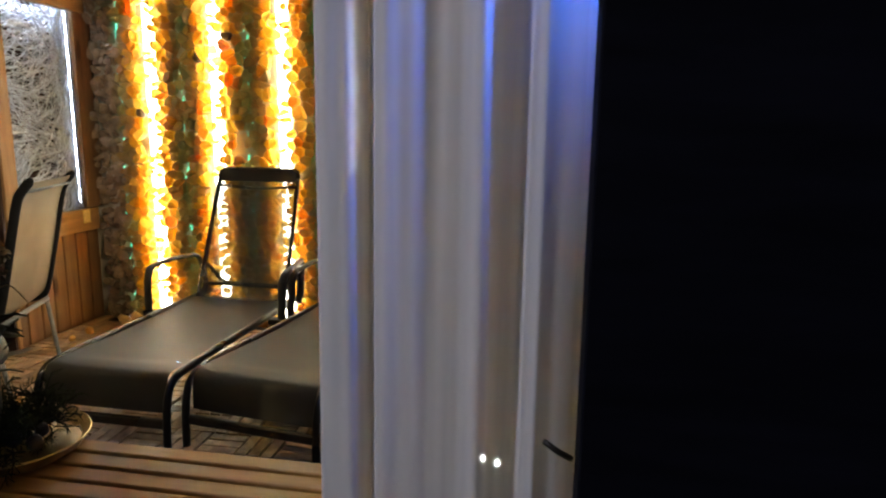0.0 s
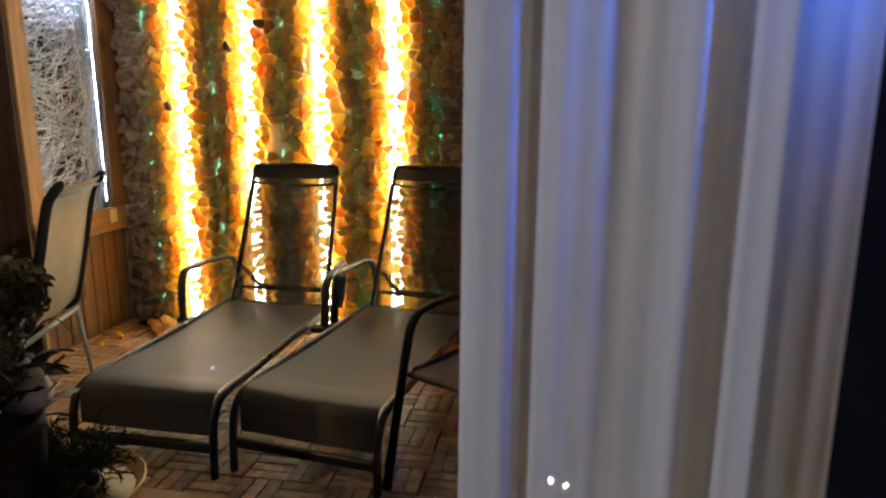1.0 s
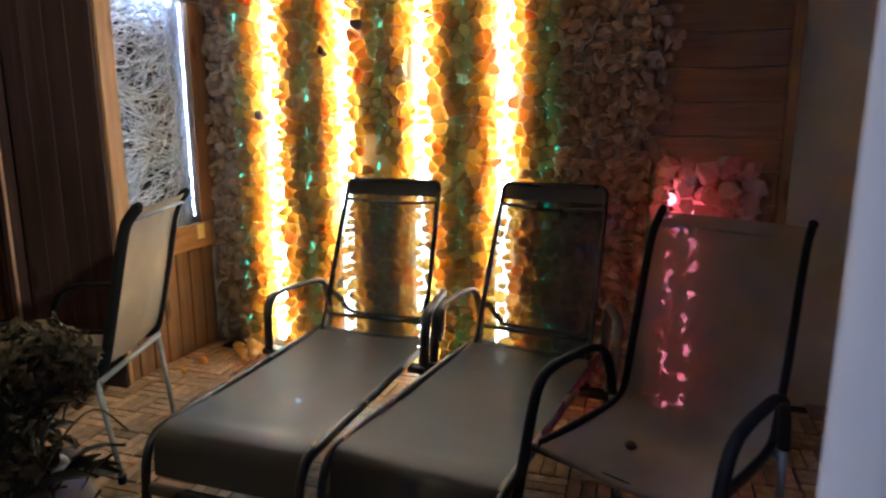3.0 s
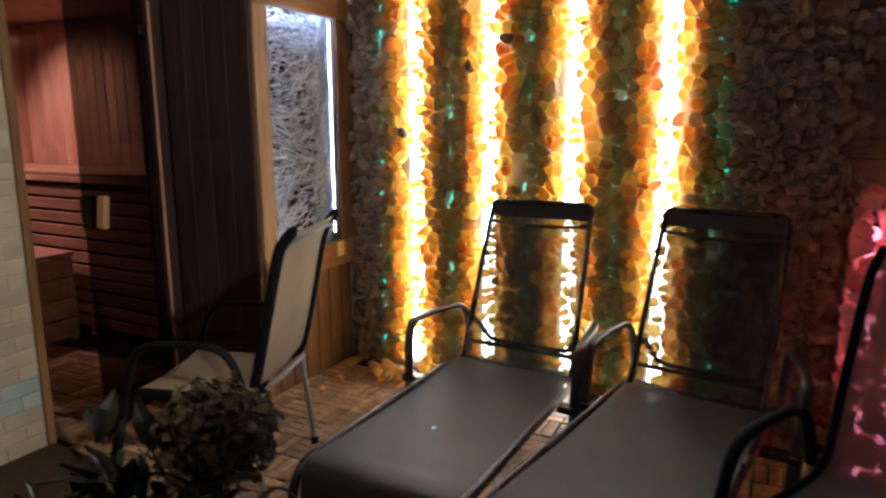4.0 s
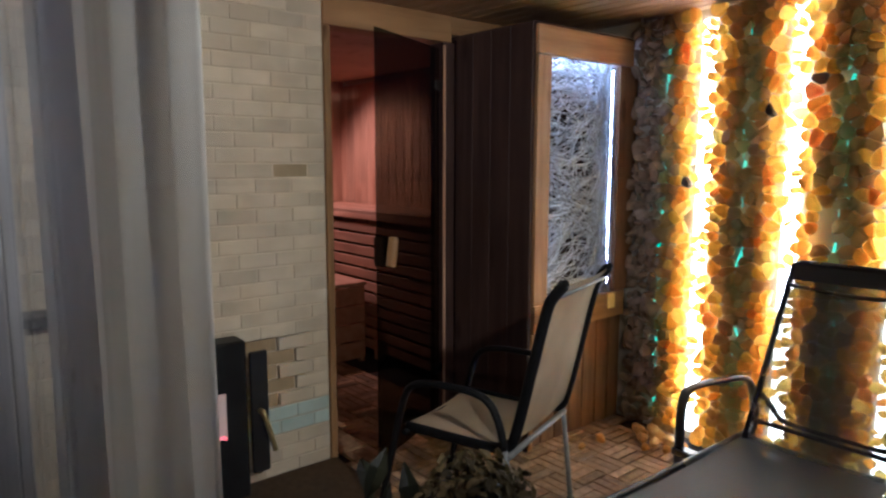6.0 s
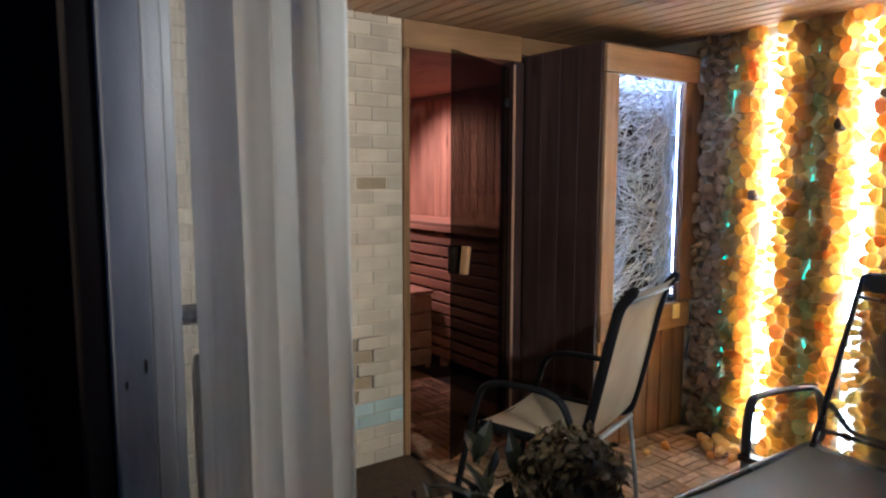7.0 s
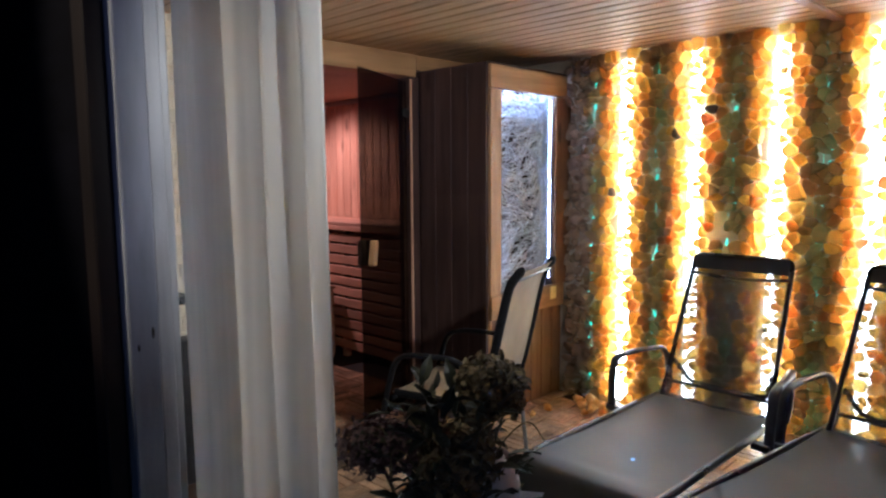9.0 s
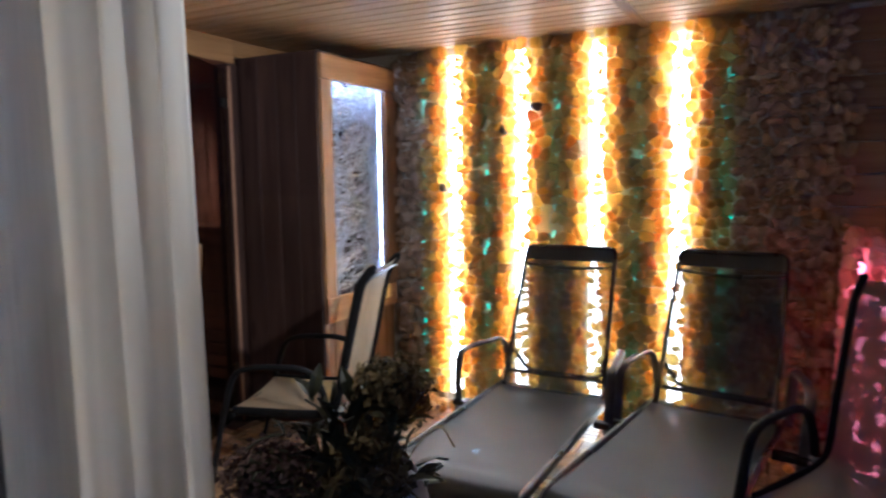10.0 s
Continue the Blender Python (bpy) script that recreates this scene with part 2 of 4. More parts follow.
M_PALE = salt("pale_rock", [(0.0, (0.40, 0.28, 0.18)), (0.4, (0.50, 0.38, 0.26)), (0.7, (0.33, 0.23, 0.15)), (1.0, (0.56, 0.44, 0.32))], 0.20, 0.55)
M_BOARD = surface("pale_backing_board", (0.74, 0.68, 0.54), (0.84, 0.79, 0.66), (5, 5, 5), 0.7)
M_ROCK = salt("dusky_rock", [(0.0, (0.54, 0.36, 0.23)), (0.35, (0.68, 0.49, 0.33)), (0.7, (0.45, 0.30, 0.19)), (1.0, (0.74, 0.58, 0.41))], 0.18, 0.6)
M_PINK = salt("pink_salt", [(0.0, (0.90, 0.52, 0.48)), (0.4, (0.94, 0.66, 0.60)), (0.7, (0.86, 0.44, 0.42)), (1.0, (0.96, 0.80, 0.74))], 0.5, 0.2)
M_LUMP = salt("floor_salt", [(0.0, (0.86, 0.46, 0.12)), (0.5, (0.92, 0.62, 0.22)), (1.0, (0.90, 0.72, 0.38))], 0.4, 0.45)
M_FIBRE = surface("pale_dry_fibre", (0.60, 0.64, 0.72), (0.80, 0.84, 0.92), (9, 9, 9), 0.8, vary=0.35)
M_GLASS = clear("window_glass")
M_BOX_GLASS = clear("box_glass", (0.97, 1.0, 0.98))
M_TINT = clear("brown_tinted_glass", (0.70, 0.71, 0.62), 0.0, 0.42)
M_BRASS = surface("brass", (0.55, 0.42, 0.18), (0.75, 0.60, 0.30), (20, 20, 20), 0.35, metal=0.9)
M_STEEL = surface("black_stove_steel", (0.012, 0.012, 0.014), (0.03, 0.03, 0.032), (9, 9, 9), 0.45, metal=0.3)
M_EMBER = glow("ember_glow", (1.0, 0.04, 0.10), 1.6)
M_STOVE_GLASS = glow("stove_glass_glow", (0.55, 0.03, 0.08), 0.14)
M_PAPER = surface("yellow_paper", (0.75, 0.60, 0.22), (0.85, 0.70, 0.32), rough=0.8)
M_DRY = surface("dry_petal", (0.06, 0.048, 0.026), (0.22, 0.175, 0.09), (25, 25, 25), 0.6, vary=0.5)
M_DRY_PURPLE = surface("dry_mauve_petal", (0.08, 0.052, 0.056), (0.22, 0.15, 0.155), (25, 25, 25), 0.7, vary=0.4)
M_LEAF = surface("dark_leaf", (0.020, 0.024, 0.016), (0.062, 0.068, 0.042), (12, 12, 12), 0.4, vary=0.4)
M_MOSS = surface("moss", (0.018, 0.026, 0.014), (0.05, 0.065, 0.03), (30, 30, 30), 0.9, vary=0.5)
M_BERRY = surface("dusky_berry", (0.03, 0.032, 0.04), (0.075, 0.08, 0.09), (40, 40, 40), 0.45, vary=0.4)
M_CERAMIC = surface("white_ceramic", (0.60, 0.56, 0.56), (0.74, 0.70, 0.70), (5, 5, 5), 0.35, bump=0.03, vary=0.03)
M_TABLE = surface("honey_table_wood", (0.44, 0.21, 0.045), (0.62, 0.34, 0.08), (2.0, 26, 26), 0.4, vary=0.12)
M_IRON = surface("dark_hinge_iron", (0.02, 0.018, 0.016), (0.05, 0.045, 0.04), rough=0.5, metal=0.7)


# ---------------------------------------------------------------- mesh helpers
def box(bm, x0, x1, y0, y1, z0, z1, bev=0.0):
    r = bmesh.ops.create_cube(bm, size=1)["verts"]
    for v in r:
        v.co = Vector((x0 + (v.co.x + 0.5) * (x1 - x0), y0 + (v.co.y + 0.5) * (y1 - y0), z0 + (v.co.z + 0.5) * (z1 - z0)))
    if bev:
        edges = list({e for v in r for e in v.link_edges})
        bmesh.ops.bevel(bm, geom=edges, offset=bev, segments=1, affect="EDGES", profile=0.5)
    return bm


def smooth_path(pts, n=6):
    """A Catmull-Rom curve through the points."""
    p = [Vector(q) for q in pts]
    p = [p[0] * 2 - p[1]] + p + [p[-1] * 2 - p[-2]]
    out = []
    for i in range(1, len(p) - 2):
        for k in range(n):
            t = k / n
            a, b, c, d = p[i - 1], p[i], p[i + 1], p[i + 2]
            out.append(0.5 * (2 * b + (c - a) * t + (2 * a - 5 * b + 4 * c - d) * t * t + (3 * b - a - 3 * c + d) * t ** 3))
    return out + [p[-2]]


def tube(bm, pts, r, r2=None, seg=10):
    """A tube along the points; r is its half width, r2 its half height where it is oval."""
    pts = [Vector(q) for q in pts]
    rings, side = [], None
    for i, q in enumerate(pts):
        d = (pts[min(i + 1, len(pts) - 1)] - pts[max(i - 1, 0)]).normalized()
        if side is None:
            side = d.cross(Vector((0, 0, 1)) if abs(d.z) < 0.9 else Vector((0, 1, 0))).normalized()
        side = (side - d * side.dot(d)).normalized()
        up = d.cross(side)
        rings.append([bm.verts.new(q + side * (r * math.cos(a)) + up * ((r2 or r) * math.sin(a))) for a in [2 * math.pi * k / seg for k in range(seg)]])
    for a, b in zip(rings, rings[1:]):
        for k in range(seg):
            f = bm.faces.new((a[k], a[(k + 1) % seg], b[(k + 1) % seg], b[k]))
            f.smooth = True
    bm.faces.new(rings[0][::-1])
    bm.faces.new(rings[-1])
    return bm


def sheet(bm, rows, thick=0.0):
    """A cloth through a grid of points, with a thickness along the normals."""
    grid = [[bm.verts.new(Vector(q)) for q in row] for row in rows]
    faces = []
    for a, b in zip(grid, grid[1:]):
        for k in range(len(a) - 1):
            f = bm.faces.new((a[k], a[k + 1], b[k + 1], b[k]))
            f.smooth = True
            faces.append(f)
    if thick:
        bmesh.ops.solidify(bm, geom=faces, thickness=thick)
    return bm


def ball(bm, c, r, sub=2, scale=(1, 1, 1)):
    for v in bmesh.ops.create_icosphere(bm, subdivisions=sub, radius=r)["verts"]:
        v.co = Vector((v.co.x * scale[0], v.co.y * scale[1], v.co.z * scale[2])) + Vector(c)
        for f in v.link_faces:
            f.smooth = True
    return bm


def mesh_of(bm, name, material):
    me = bpy.data.meshes.new(name)
    bmesh.ops.recalc_face_normals(bm, faces=bm.faces)
    bm.to_mesh(me)
    bm.free()
    me.materials.append(material)
    return me


def part(name, bm, material, parent=None, label=""):
    ob = new(name, mesh_of(bm, name, material))
    if parent is not None:
        ob.parent = parent
    return tagged(ob, label)


def piece(name, me, parent, m):
    ob = new(name, me)
    ob.parent = parent
    ob.matrix_basis = m
    return ob


def thing(name, m, label, category, group="", kind=""):
    ob = new(name)
    ob.matrix_basis = m
    return tagged(ob, label, category, group, kind)


def setting(name, bm, material, label, category):
    return tagged(part(name, bm, material), label, category, kind="structure")


def lump(seed, flat=0.6, n=15, rounded=False):
    """A crushed stone of about unit radius: a hull of random points, slightly rounded."""
    rng = random.Random(seed)
    bm = bmesh.new()
    for i in range(n):
        z = 1 - 2 * (i + 0.5) / n
        a = i * 2.4 + rng.uniform(-0.5, 0.5)
        s = math.sqrt(1 - z * z)
        q = Vector((s * math.cos(a), s * math.sin(a), z)) * rng.uniform(0.78, 1.15)
        bm.verts.new((q.x, q.y * flat, q.z))
    bmesh.ops.convex_hull(bm, input=bm.verts)
    for v in [v for v in bm.verts if not v.link_faces]:
        bm.verts.remove(v)
    if rounded:
        bmesh.ops.bevel(bm, geom=list(bm.edges), offset=0.07, segments=1, affect="EDGES", profile=0.6)
    bmesh.ops.triangulate(bm, faces=bm.faces)
    return bm


def joined(name, bases, placed, material, parent=None):
    """Many copies of base meshes as one mesh. placed: rows of base index and matrix."""
    vs, fs, at = [], [], 0
    data = []
    for me in bases:
        co = np.empty(len(me.vertices) * 3)
        me.vertices.foreach_get("co", co)
        data.append((co.reshape(-1, 3), [tuple(p.vertices) for p in me.polygons]))
    for i, m in placed:
        co, faces = data[i]
        a = np.array(m)
        vs.append(co @ a[:3, :3].T + a[:3, 3])
        fs += [tuple(k + at for k in f) for f in faces]
        at += len(co)
    me = bpy.data.meshes.new(name)
    me.from_pydata(np.concatenate(vs).tolist(), [], fs)
    me.materials.append(material)
    ob = new(name, me)
    if parent is not None:
        ob.parent = parent
    return tagged(ob, kind="stuff")


def spin(rng):
    return Euler([rng.uniform(0, 6.28) for _ in range(3)]).to_matrix().to_4x4()


# ---------------------------------------------------------------- the setting
CEIL = 2.03
WALL = 0.50       # face of the board behind the salt stones
BRICK_X = -0.73   # face of the brick wall
WIN_Y = -2.425     # outer face of the window wall

bm = bmesh.new()
box(bm, -3.1, 3.6, -2.42, 0.7, -0.12, -0.016)
floor = setting("floor", bm, M_UNDER, "dark floor base under wooden deck tiles", "floor")

bm = bmesh.new()
box(bm, -40, 40, -60, -2.35, -0.40, -0.25)
setting("ground", bm, M_GROUND, "dark terrace ground outside the window at night", "ground")

bm = bmesh.new()
y = -2.30
while y < 0.52:
    box(bm, -0.80, 3.5, y, y + 0.077, CEIL, CEIL + 0.016, 0.004)
    y += 0.088
groove = len(bm.faces)
box(bm, -0.82, 3.55, -2.304, 0.6, CEIL + 0.013, CEIL + 0.10)
for k, f in enumerate(bm.faces):
    f.material_index = int(k >= groove)
ceiling = setting("ceiling", bm, M_CEIL, "honey-coloured narrow pine boards across the ceiling", "ceiling")
ceiling.data.materials.append(M_GROOVE)
bm = bmesh.new()
box(bm, 1.20, 1.245, -2.2, 0.47, CEIL - 0.018, CEIL - 0.001, 0.004)
setting("trim", bm, M_PINE_Y, "narrow pine cover strip across the ceiling boards", "trim")

bm = bmesh.new()
box(bm, -3.1, 3.6, WALL, WALL + 0.12, -0.1, 2.2)
wall_north = setting("wall_north", bm, M_BOARD, "pale board wall carrying salt stones and light strips", "wall")
bm = bmesh.new()
box(bm, 3.5, 3.62, -2.42, 0.62, -0.1, 2.2)
setting("wall_east", bm, M_PLASTER, "plain white side wall in blue light", "wall")

# window wall with its opening
OX0, OX1, OZ0, OZ1 = 0.632, 2.582, 0.10, 1.99
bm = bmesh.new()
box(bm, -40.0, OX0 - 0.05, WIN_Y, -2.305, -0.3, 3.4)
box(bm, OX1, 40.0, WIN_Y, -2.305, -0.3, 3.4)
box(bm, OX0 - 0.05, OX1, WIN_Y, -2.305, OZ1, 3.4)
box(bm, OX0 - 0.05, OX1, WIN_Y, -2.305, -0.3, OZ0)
setting("wall_south", bm, M_OUTER, "near-black outer wall around the large window", "wall")

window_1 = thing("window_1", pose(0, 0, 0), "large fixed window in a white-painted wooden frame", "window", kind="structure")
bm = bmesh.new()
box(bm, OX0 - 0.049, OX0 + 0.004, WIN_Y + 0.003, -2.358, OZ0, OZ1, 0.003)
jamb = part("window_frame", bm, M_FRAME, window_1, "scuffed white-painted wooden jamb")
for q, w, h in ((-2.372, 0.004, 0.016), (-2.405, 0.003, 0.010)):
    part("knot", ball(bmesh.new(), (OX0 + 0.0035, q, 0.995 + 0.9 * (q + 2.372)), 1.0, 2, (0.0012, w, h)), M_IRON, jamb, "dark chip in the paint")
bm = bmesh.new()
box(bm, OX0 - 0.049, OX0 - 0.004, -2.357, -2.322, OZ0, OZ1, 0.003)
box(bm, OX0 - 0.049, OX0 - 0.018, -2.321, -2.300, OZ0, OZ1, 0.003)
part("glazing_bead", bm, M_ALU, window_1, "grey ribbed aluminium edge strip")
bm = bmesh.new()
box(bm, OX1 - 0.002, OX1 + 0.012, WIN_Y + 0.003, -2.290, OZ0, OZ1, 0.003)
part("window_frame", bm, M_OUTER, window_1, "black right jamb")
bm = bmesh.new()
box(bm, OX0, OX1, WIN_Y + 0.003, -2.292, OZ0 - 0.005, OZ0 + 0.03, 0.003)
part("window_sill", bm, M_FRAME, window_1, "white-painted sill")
bm = bmesh.new()
box(bm, OX0 - 0.012, OX1 - 0.012, -2.306, -2.300, OZ0 + 0.03, OZ1)
pane = part("pane", bm, M_GLASS, window_1)
pane.visible_shadow = False
bm = bmesh.new()
box(bm, 0.53, 0.60, WIN_Y - 0.045, WIN_Y - 0.002, OZ0 - 0.1, OZ1 + 0.1, 0.004)
part("casing", bm, M_CASING, window_1, "dark brown stained casing board")
bm = bmesh.new()
tube(bm, [(2.572, -2.40, 0.808), (2.555, -2.408, 0.820), (2.538, -2.408, 0.832)], 0.004, seg=6)
part("hook", bm, M_IRON, window_1)


def ground_lamp(m, color, power, label):
    t = thing("ground_lamp", m, label, "lamp", "small lamps on the terrace")
    part("spike", tube(bmesh.new(), [(0, 0, 0), (0, 0, 0.10)], 0.006, seg=8), M_IRON, t)
    part("bulb", ball(bmesh.new(), (0, 0, 0.115), 0.011, 2), glow("bulb_glow", color, power), t)
    return t


ground_lamp(pose(2.34, -3.935, -0.25), (0.85, 0.92, 1.0), 160, "small white terrace lamp on a spike")
ground_lamp(pose(2.283, -3.94, -0.240), (0.85, 0.92, 1.0), 160, "small white terrace lamp on a spike")
ground_lamp(pose(0.459, -4.724, -0.25), (0.12, 0.30, 1.0), 22, "small blue terrace lamp on a spike")


# ---------------------------------------------------------------- curtains
def curtain(name, line, label, hold, gather, ripple):
    p = smooth_path([(x, y, 0) for x, y in line], 7)
    rows = []
    for k in range(25):
        z = 0.02 + k / 24 * 1.99
        row = []
        for i, q in enumerate(p):
            wave = 0.0005 * math.sin(i * 1.05 + 0.9 * math.sin(i * 0.31) + z * 0.6) + ripple * (math.sin(q.x * 60 + z * 2.2) + 0.5 * math.sin(q.x * 137 - z * 1.1))
            row.append((hold + (q.x - hold) * (1 + gather * (1.05 - z)), q.y + wave * (1 - 0.05 * z), z))
        rows.append(row)
    t = thing(name, pose(0, 0, 0), label, "curtain", "window curtains")
    part("cloth", sheet(bmesh.new(), rows), M_CURTAIN, t)
    bm = bmesh.new()
    tube(bm, [(p[0].x - 0.05, -2.15, 2.0), (p[-1].x + 0.05, -2.15, 2.0)], 0.008)
    part("rail", bm, M_FRAME, t)
    return t


LEFT = [(0.512, -2.200), (0.515, -2.225), (0.535, -2.245), (0.575, -2.258), (0.615, -2.256), (0.650, -2.240), (0.664, -2.205), (0.652, -2.150), (0.655, -2.105), (0.672, -2.108), (0.686, -2.160), (0.704, -2.205), (0.745, -2.222), (0.785, -2.215), (0.812, -2.192), (0.816, -2.150), (0.830, -2.140), (0.842, -2.175), (0.866, -2.203), (0.890, -2.200), (0.904, -2.175), (0.896, -2.140), (0.893, -2.116), (0.906, -2.114), (0.918, -2.135), (0.934, -2.155), (0.956, -2.162), (0.978, -2.152), (0.990, -2.141), (0.986, -2.134), (0.974, -2.135)]
RIGHT = [(2.215, -2.185), (2.192, -2.195), (2.184, -2.212), (2.190, -2.226), (2.215, -2.232), (2.243, -2.228), (2.254, -2.205), (2.258, -2.186), (2.270, -2.205), (2.276, -2.226), (2.30, -2.232), (2.34, -2.222), (2.375, -2.216), (2.41, -2.226), (2.436, -2.236), (2.444, -2.218), (2.450, -2.196), (2.466, -2.184), (2.486, -2.184), (2.500, -2.198), (2.506, -2.224), (2.520, -2.237), (2.533, -2.229), (2.556, -2.211), (2.59, -2.191), (2.63, -2.170), (2.67, -2.156), (2.71, -2.15)]
curtain("curtain", LEFT, "gathered white curtain with soft folds beside the window jamb", 0.52, 0.055, 0.0055)
curtain("curtain", RIGHT, "gathered white curtain catching blue light in its folds", 2.45, 0.015, 0.0035)


# ---------------------------------------------------------------- sauna corner and panelled box
bm = bmesh.new()
box(bm, BRICK_X - 0.14, BRICK_X - 0.026, -2.304, -1.0, -0.1, CEIL + 0.1)
box(bm, BRICK_X - 0.027, BRICK_X - 0.005, -2.304, -1.43, -0.1, CEIL + 0.1)
box(bm, BRICK_X - 0.027, BRICK_X - 0.005, -1.43, -1.0, -0.1, 0.306)
box(bm, BRICK_X - 0.027, BRICK_X - 0.005, -1.43, -1.0, 0.608, CEIL + 0.1)
box(bm, BRICK_X - 0.027, BRICK_X - 0.005, -1.12, -1.0, 0.306, 0.608)
wall_west = setting("wall_west", bm, M_MORTAR, "white-painted brick wall with worn patches above the stove", "wall")

bm = bmesh.new()
box(bm, BRICK_X - 0.10, BRICK_X + 0.012, -1.0, -0.30, 1.905, CEIL, 0.004)
setting("trim", bm, M_PINE_Y, "pine beam above the sauna door", "trim")
bm = bmesh.new()
box(bm, BRICK_X - 0.10, BRICK_X + 0.010, -0.298, 0.47, 1.943, CEIL - 0.002, 0.003)
setting("trim", bm, M_PINE_Y, "pine board above the dark panelled box", "trim")
bm = bmesh.new()
box(bm, BRICK_X - 0.10, BRICK_X + 0.008, -0.997, -0.965, 0.0, 1.905, 0.003)
setting("trim", bm, M_PINE, "pine door post beside the brick wall", "trim")
bm = bmesh.new()
box(bm, BRICK_X - 0.10, BRICK_X + 0.004, -0.345, -0.275, 0.0, 1.905, 0.003)
setting("trim", bm, M_DARK, "dark door post on the hinge side", "trim")

# sauna room behind the door
bm = bmesh.new()
box(bm, -3.15, -3.05, -1.5, WALL, -0.1, 2.1)
box(bm, -3.1, BRICK_X - 0.14, -1.5, -1.4, -0.1, 2.1)
box(bm, -3.1, BRICK_X - 0.1, -1.5, WALL, 1.98, 2.06)
box(bm, BRICK_X - 0.14, BRICK_X - 0.1, -0.28, WALL, -0.1, 2.1)
setting("wall_sauna", bm, M_SAUNA, "bare wooden walls of the small sauna", "wall")

sauna_wall = thing("sauna_panelling", pose(0, 0, 0), "vertical knotty pine boards lit red in the sauna", "panelling", kind="structure")
bm = box(bmesh.new(), 0, 0.092, -0.018, 0, 0.0, 1.94, 0.006)
board_mesh = mesh_of(bm, "board", M_SAUNA)
for i in range(23):
    piece("board", board_mesh, sauna_wall, pose(-3.04 + i * 0.098, WALL - 0.02, 0.0))

bench = thing("sauna_bench", pose(0, 0, 0), "high slatted sauna bench of reddish pine", "bench")
bm = box(bmesh.new(), 0, 2.14, 0, 0.018, 0, 0.062, 0.003)
slat_mesh = mesh_of(bm, "slat", M_SAUNA_X)
for i in range(11):
    piece("slat", slat_mesh, bench, pose(-3.04, 0.02, 0.06 + i * 0.080))
for i in range(5):
    bm = box(bmesh.new(), -3.04, -0.90, 0.005 + i * 0.09, 0.085 + i * 0.09, 0.985, 1.01, 0.004)
    part("seat_board", bm, M_SAUNA_X, bench)
bm = box(bmesh.new(), -3.04, -0.90, 0.0, 0.024, 0.95, 0.985, 0.003)
part("front_rail", bm, M_SAUNA_X, bench)
for x in (-2.95, -1.95, -0.95):
    part("leg", box(bmesh.new(), x, x + 0.05, 0.045, 0.095, -0.016, 0.985, 0.004), M_SAUNA, bench)

step = thing("sauna_step", pose(-2.30, -0.36, -0.016), "low slatted wooden box step in the sauna", "step")
for i in range(4):
    part("plank", box(bmesh.new(), 0, 0.34, 0.0, 0.018, 0.03 + i * 0.125, 0.145 + i * 0.125, 0.004), M_SAUNA_X, step)
for i in range(4):
    part("plank", box(bmesh.new(), 0.342, 0.36, 0.0, 0.33, 0.03 + i * 0.125, 0.145 + i * 0.125, 0.004), M_SAUNA_X, step)
part("top", box(bmesh.new(), -0.01, 0.37, -0.01, 0.34, 0.53, 0.555, 0.004), M_SAUNA_X, step)
for x in (0.0, 0.31):
    for yy in (0.02, 0.3):
        part("leg", box(bmesh.new(), x, x + 0.03, yy, yy + 0.03, 0, 0.53), M_SAUNA_X, step)

# glass door, half open
door_1 = thing("door_1", pose(-0.738, -0.368, 0.02, 0, 0, -90 + 25), "brown tinted glass sauna door standing ajar", "door", kind="structure")
dp = part("pane", box(bmesh.new(), 0.0, 0.585, -0.004, 0.004, 0.02, 1.855, 0.0015), M_TINT, door_1)
for z in (0.28, 1.68):
    part("hinge", box(bmesh.new(), -0.035, 0.05, -0.014, 0.014, z - 0.022, z + 0.022, 0.004), M_IRON, door_1)
part("handle", box(bmesh.new(), 0.475, 0.525, -0.055, -0.008, 0.87, 1.0, 0.008), M_DARK, dp)
bm = box(bmesh.new(), -0.019, 0.019, 0.008, 0.045, -0.065, 0.065, 0.006)
bmesh.ops.transform(bm, matrix=pose(0.503, 0, 0.935, 0, -13, 0), verts=bm.verts)
part("handle", bm, M_PINE, dp, "pale wooden block handle")
bm = box(bmesh.new(), BRICK_X + 0.004, BRICK_X + 0.016, -0.352, -0.338, 0.0, 1.89, 0.003)
setting("trim", bm, M_SAUNA, "pale strip along the hinge side of the doorway", "trim")

# dark panelled box, with the fibre window in its side
PX, PY = -0.215, -0.27
cabinet = thing("panelled_box", pose(0, 0, 0), "tall dark-stained board box with a lit fibre window", "cabinet")
xs = [-0.725, -0.60, -0.475, -0.35, PX]
for a, b in zip(xs, xs[1:]):
    part("board", box(bmesh.new(), a + 0.0008, b - 0.0008, PY, PY + 0.02, 0.0, 1.93, 0.0018), M_DARK, cabinet)
part("back", box(bmesh.new(), BRICK_X - 0.09, PX - 0.20, PY + 0.021, WALL - 0.03, 0.0, 1.92), M_DARK, cabinet)
part("top", box(bmesh.new(), BRICK_X - 0.09, PX - 0.002, PY + 0.01, WALL - 0.03, 1.921, 1.94), M_DARK, cabinet)
part("shelf", box(bmesh.new(), PX - 0.2, PX - 0.03, PY + 0.021, WALL - 0.03, 0.56, 0.60), M_DARK, cabinet)
IY0, IY1, IZ0, IZ1 = -0.157, 0.345, 0.70, 1.803
part("stile", box(bmesh.new(), PX - 0.02, PX + 0.012, PY + 0.022, IY0, 0.69, 1.80, 0.004), M_PINE, cabinet)
part("stile", box(bmesh.new(), PX - 0.02, PX + 0.008, IY1, 0.495, 0.69, 1.80, 0.004), M_CLAD, cabinet)
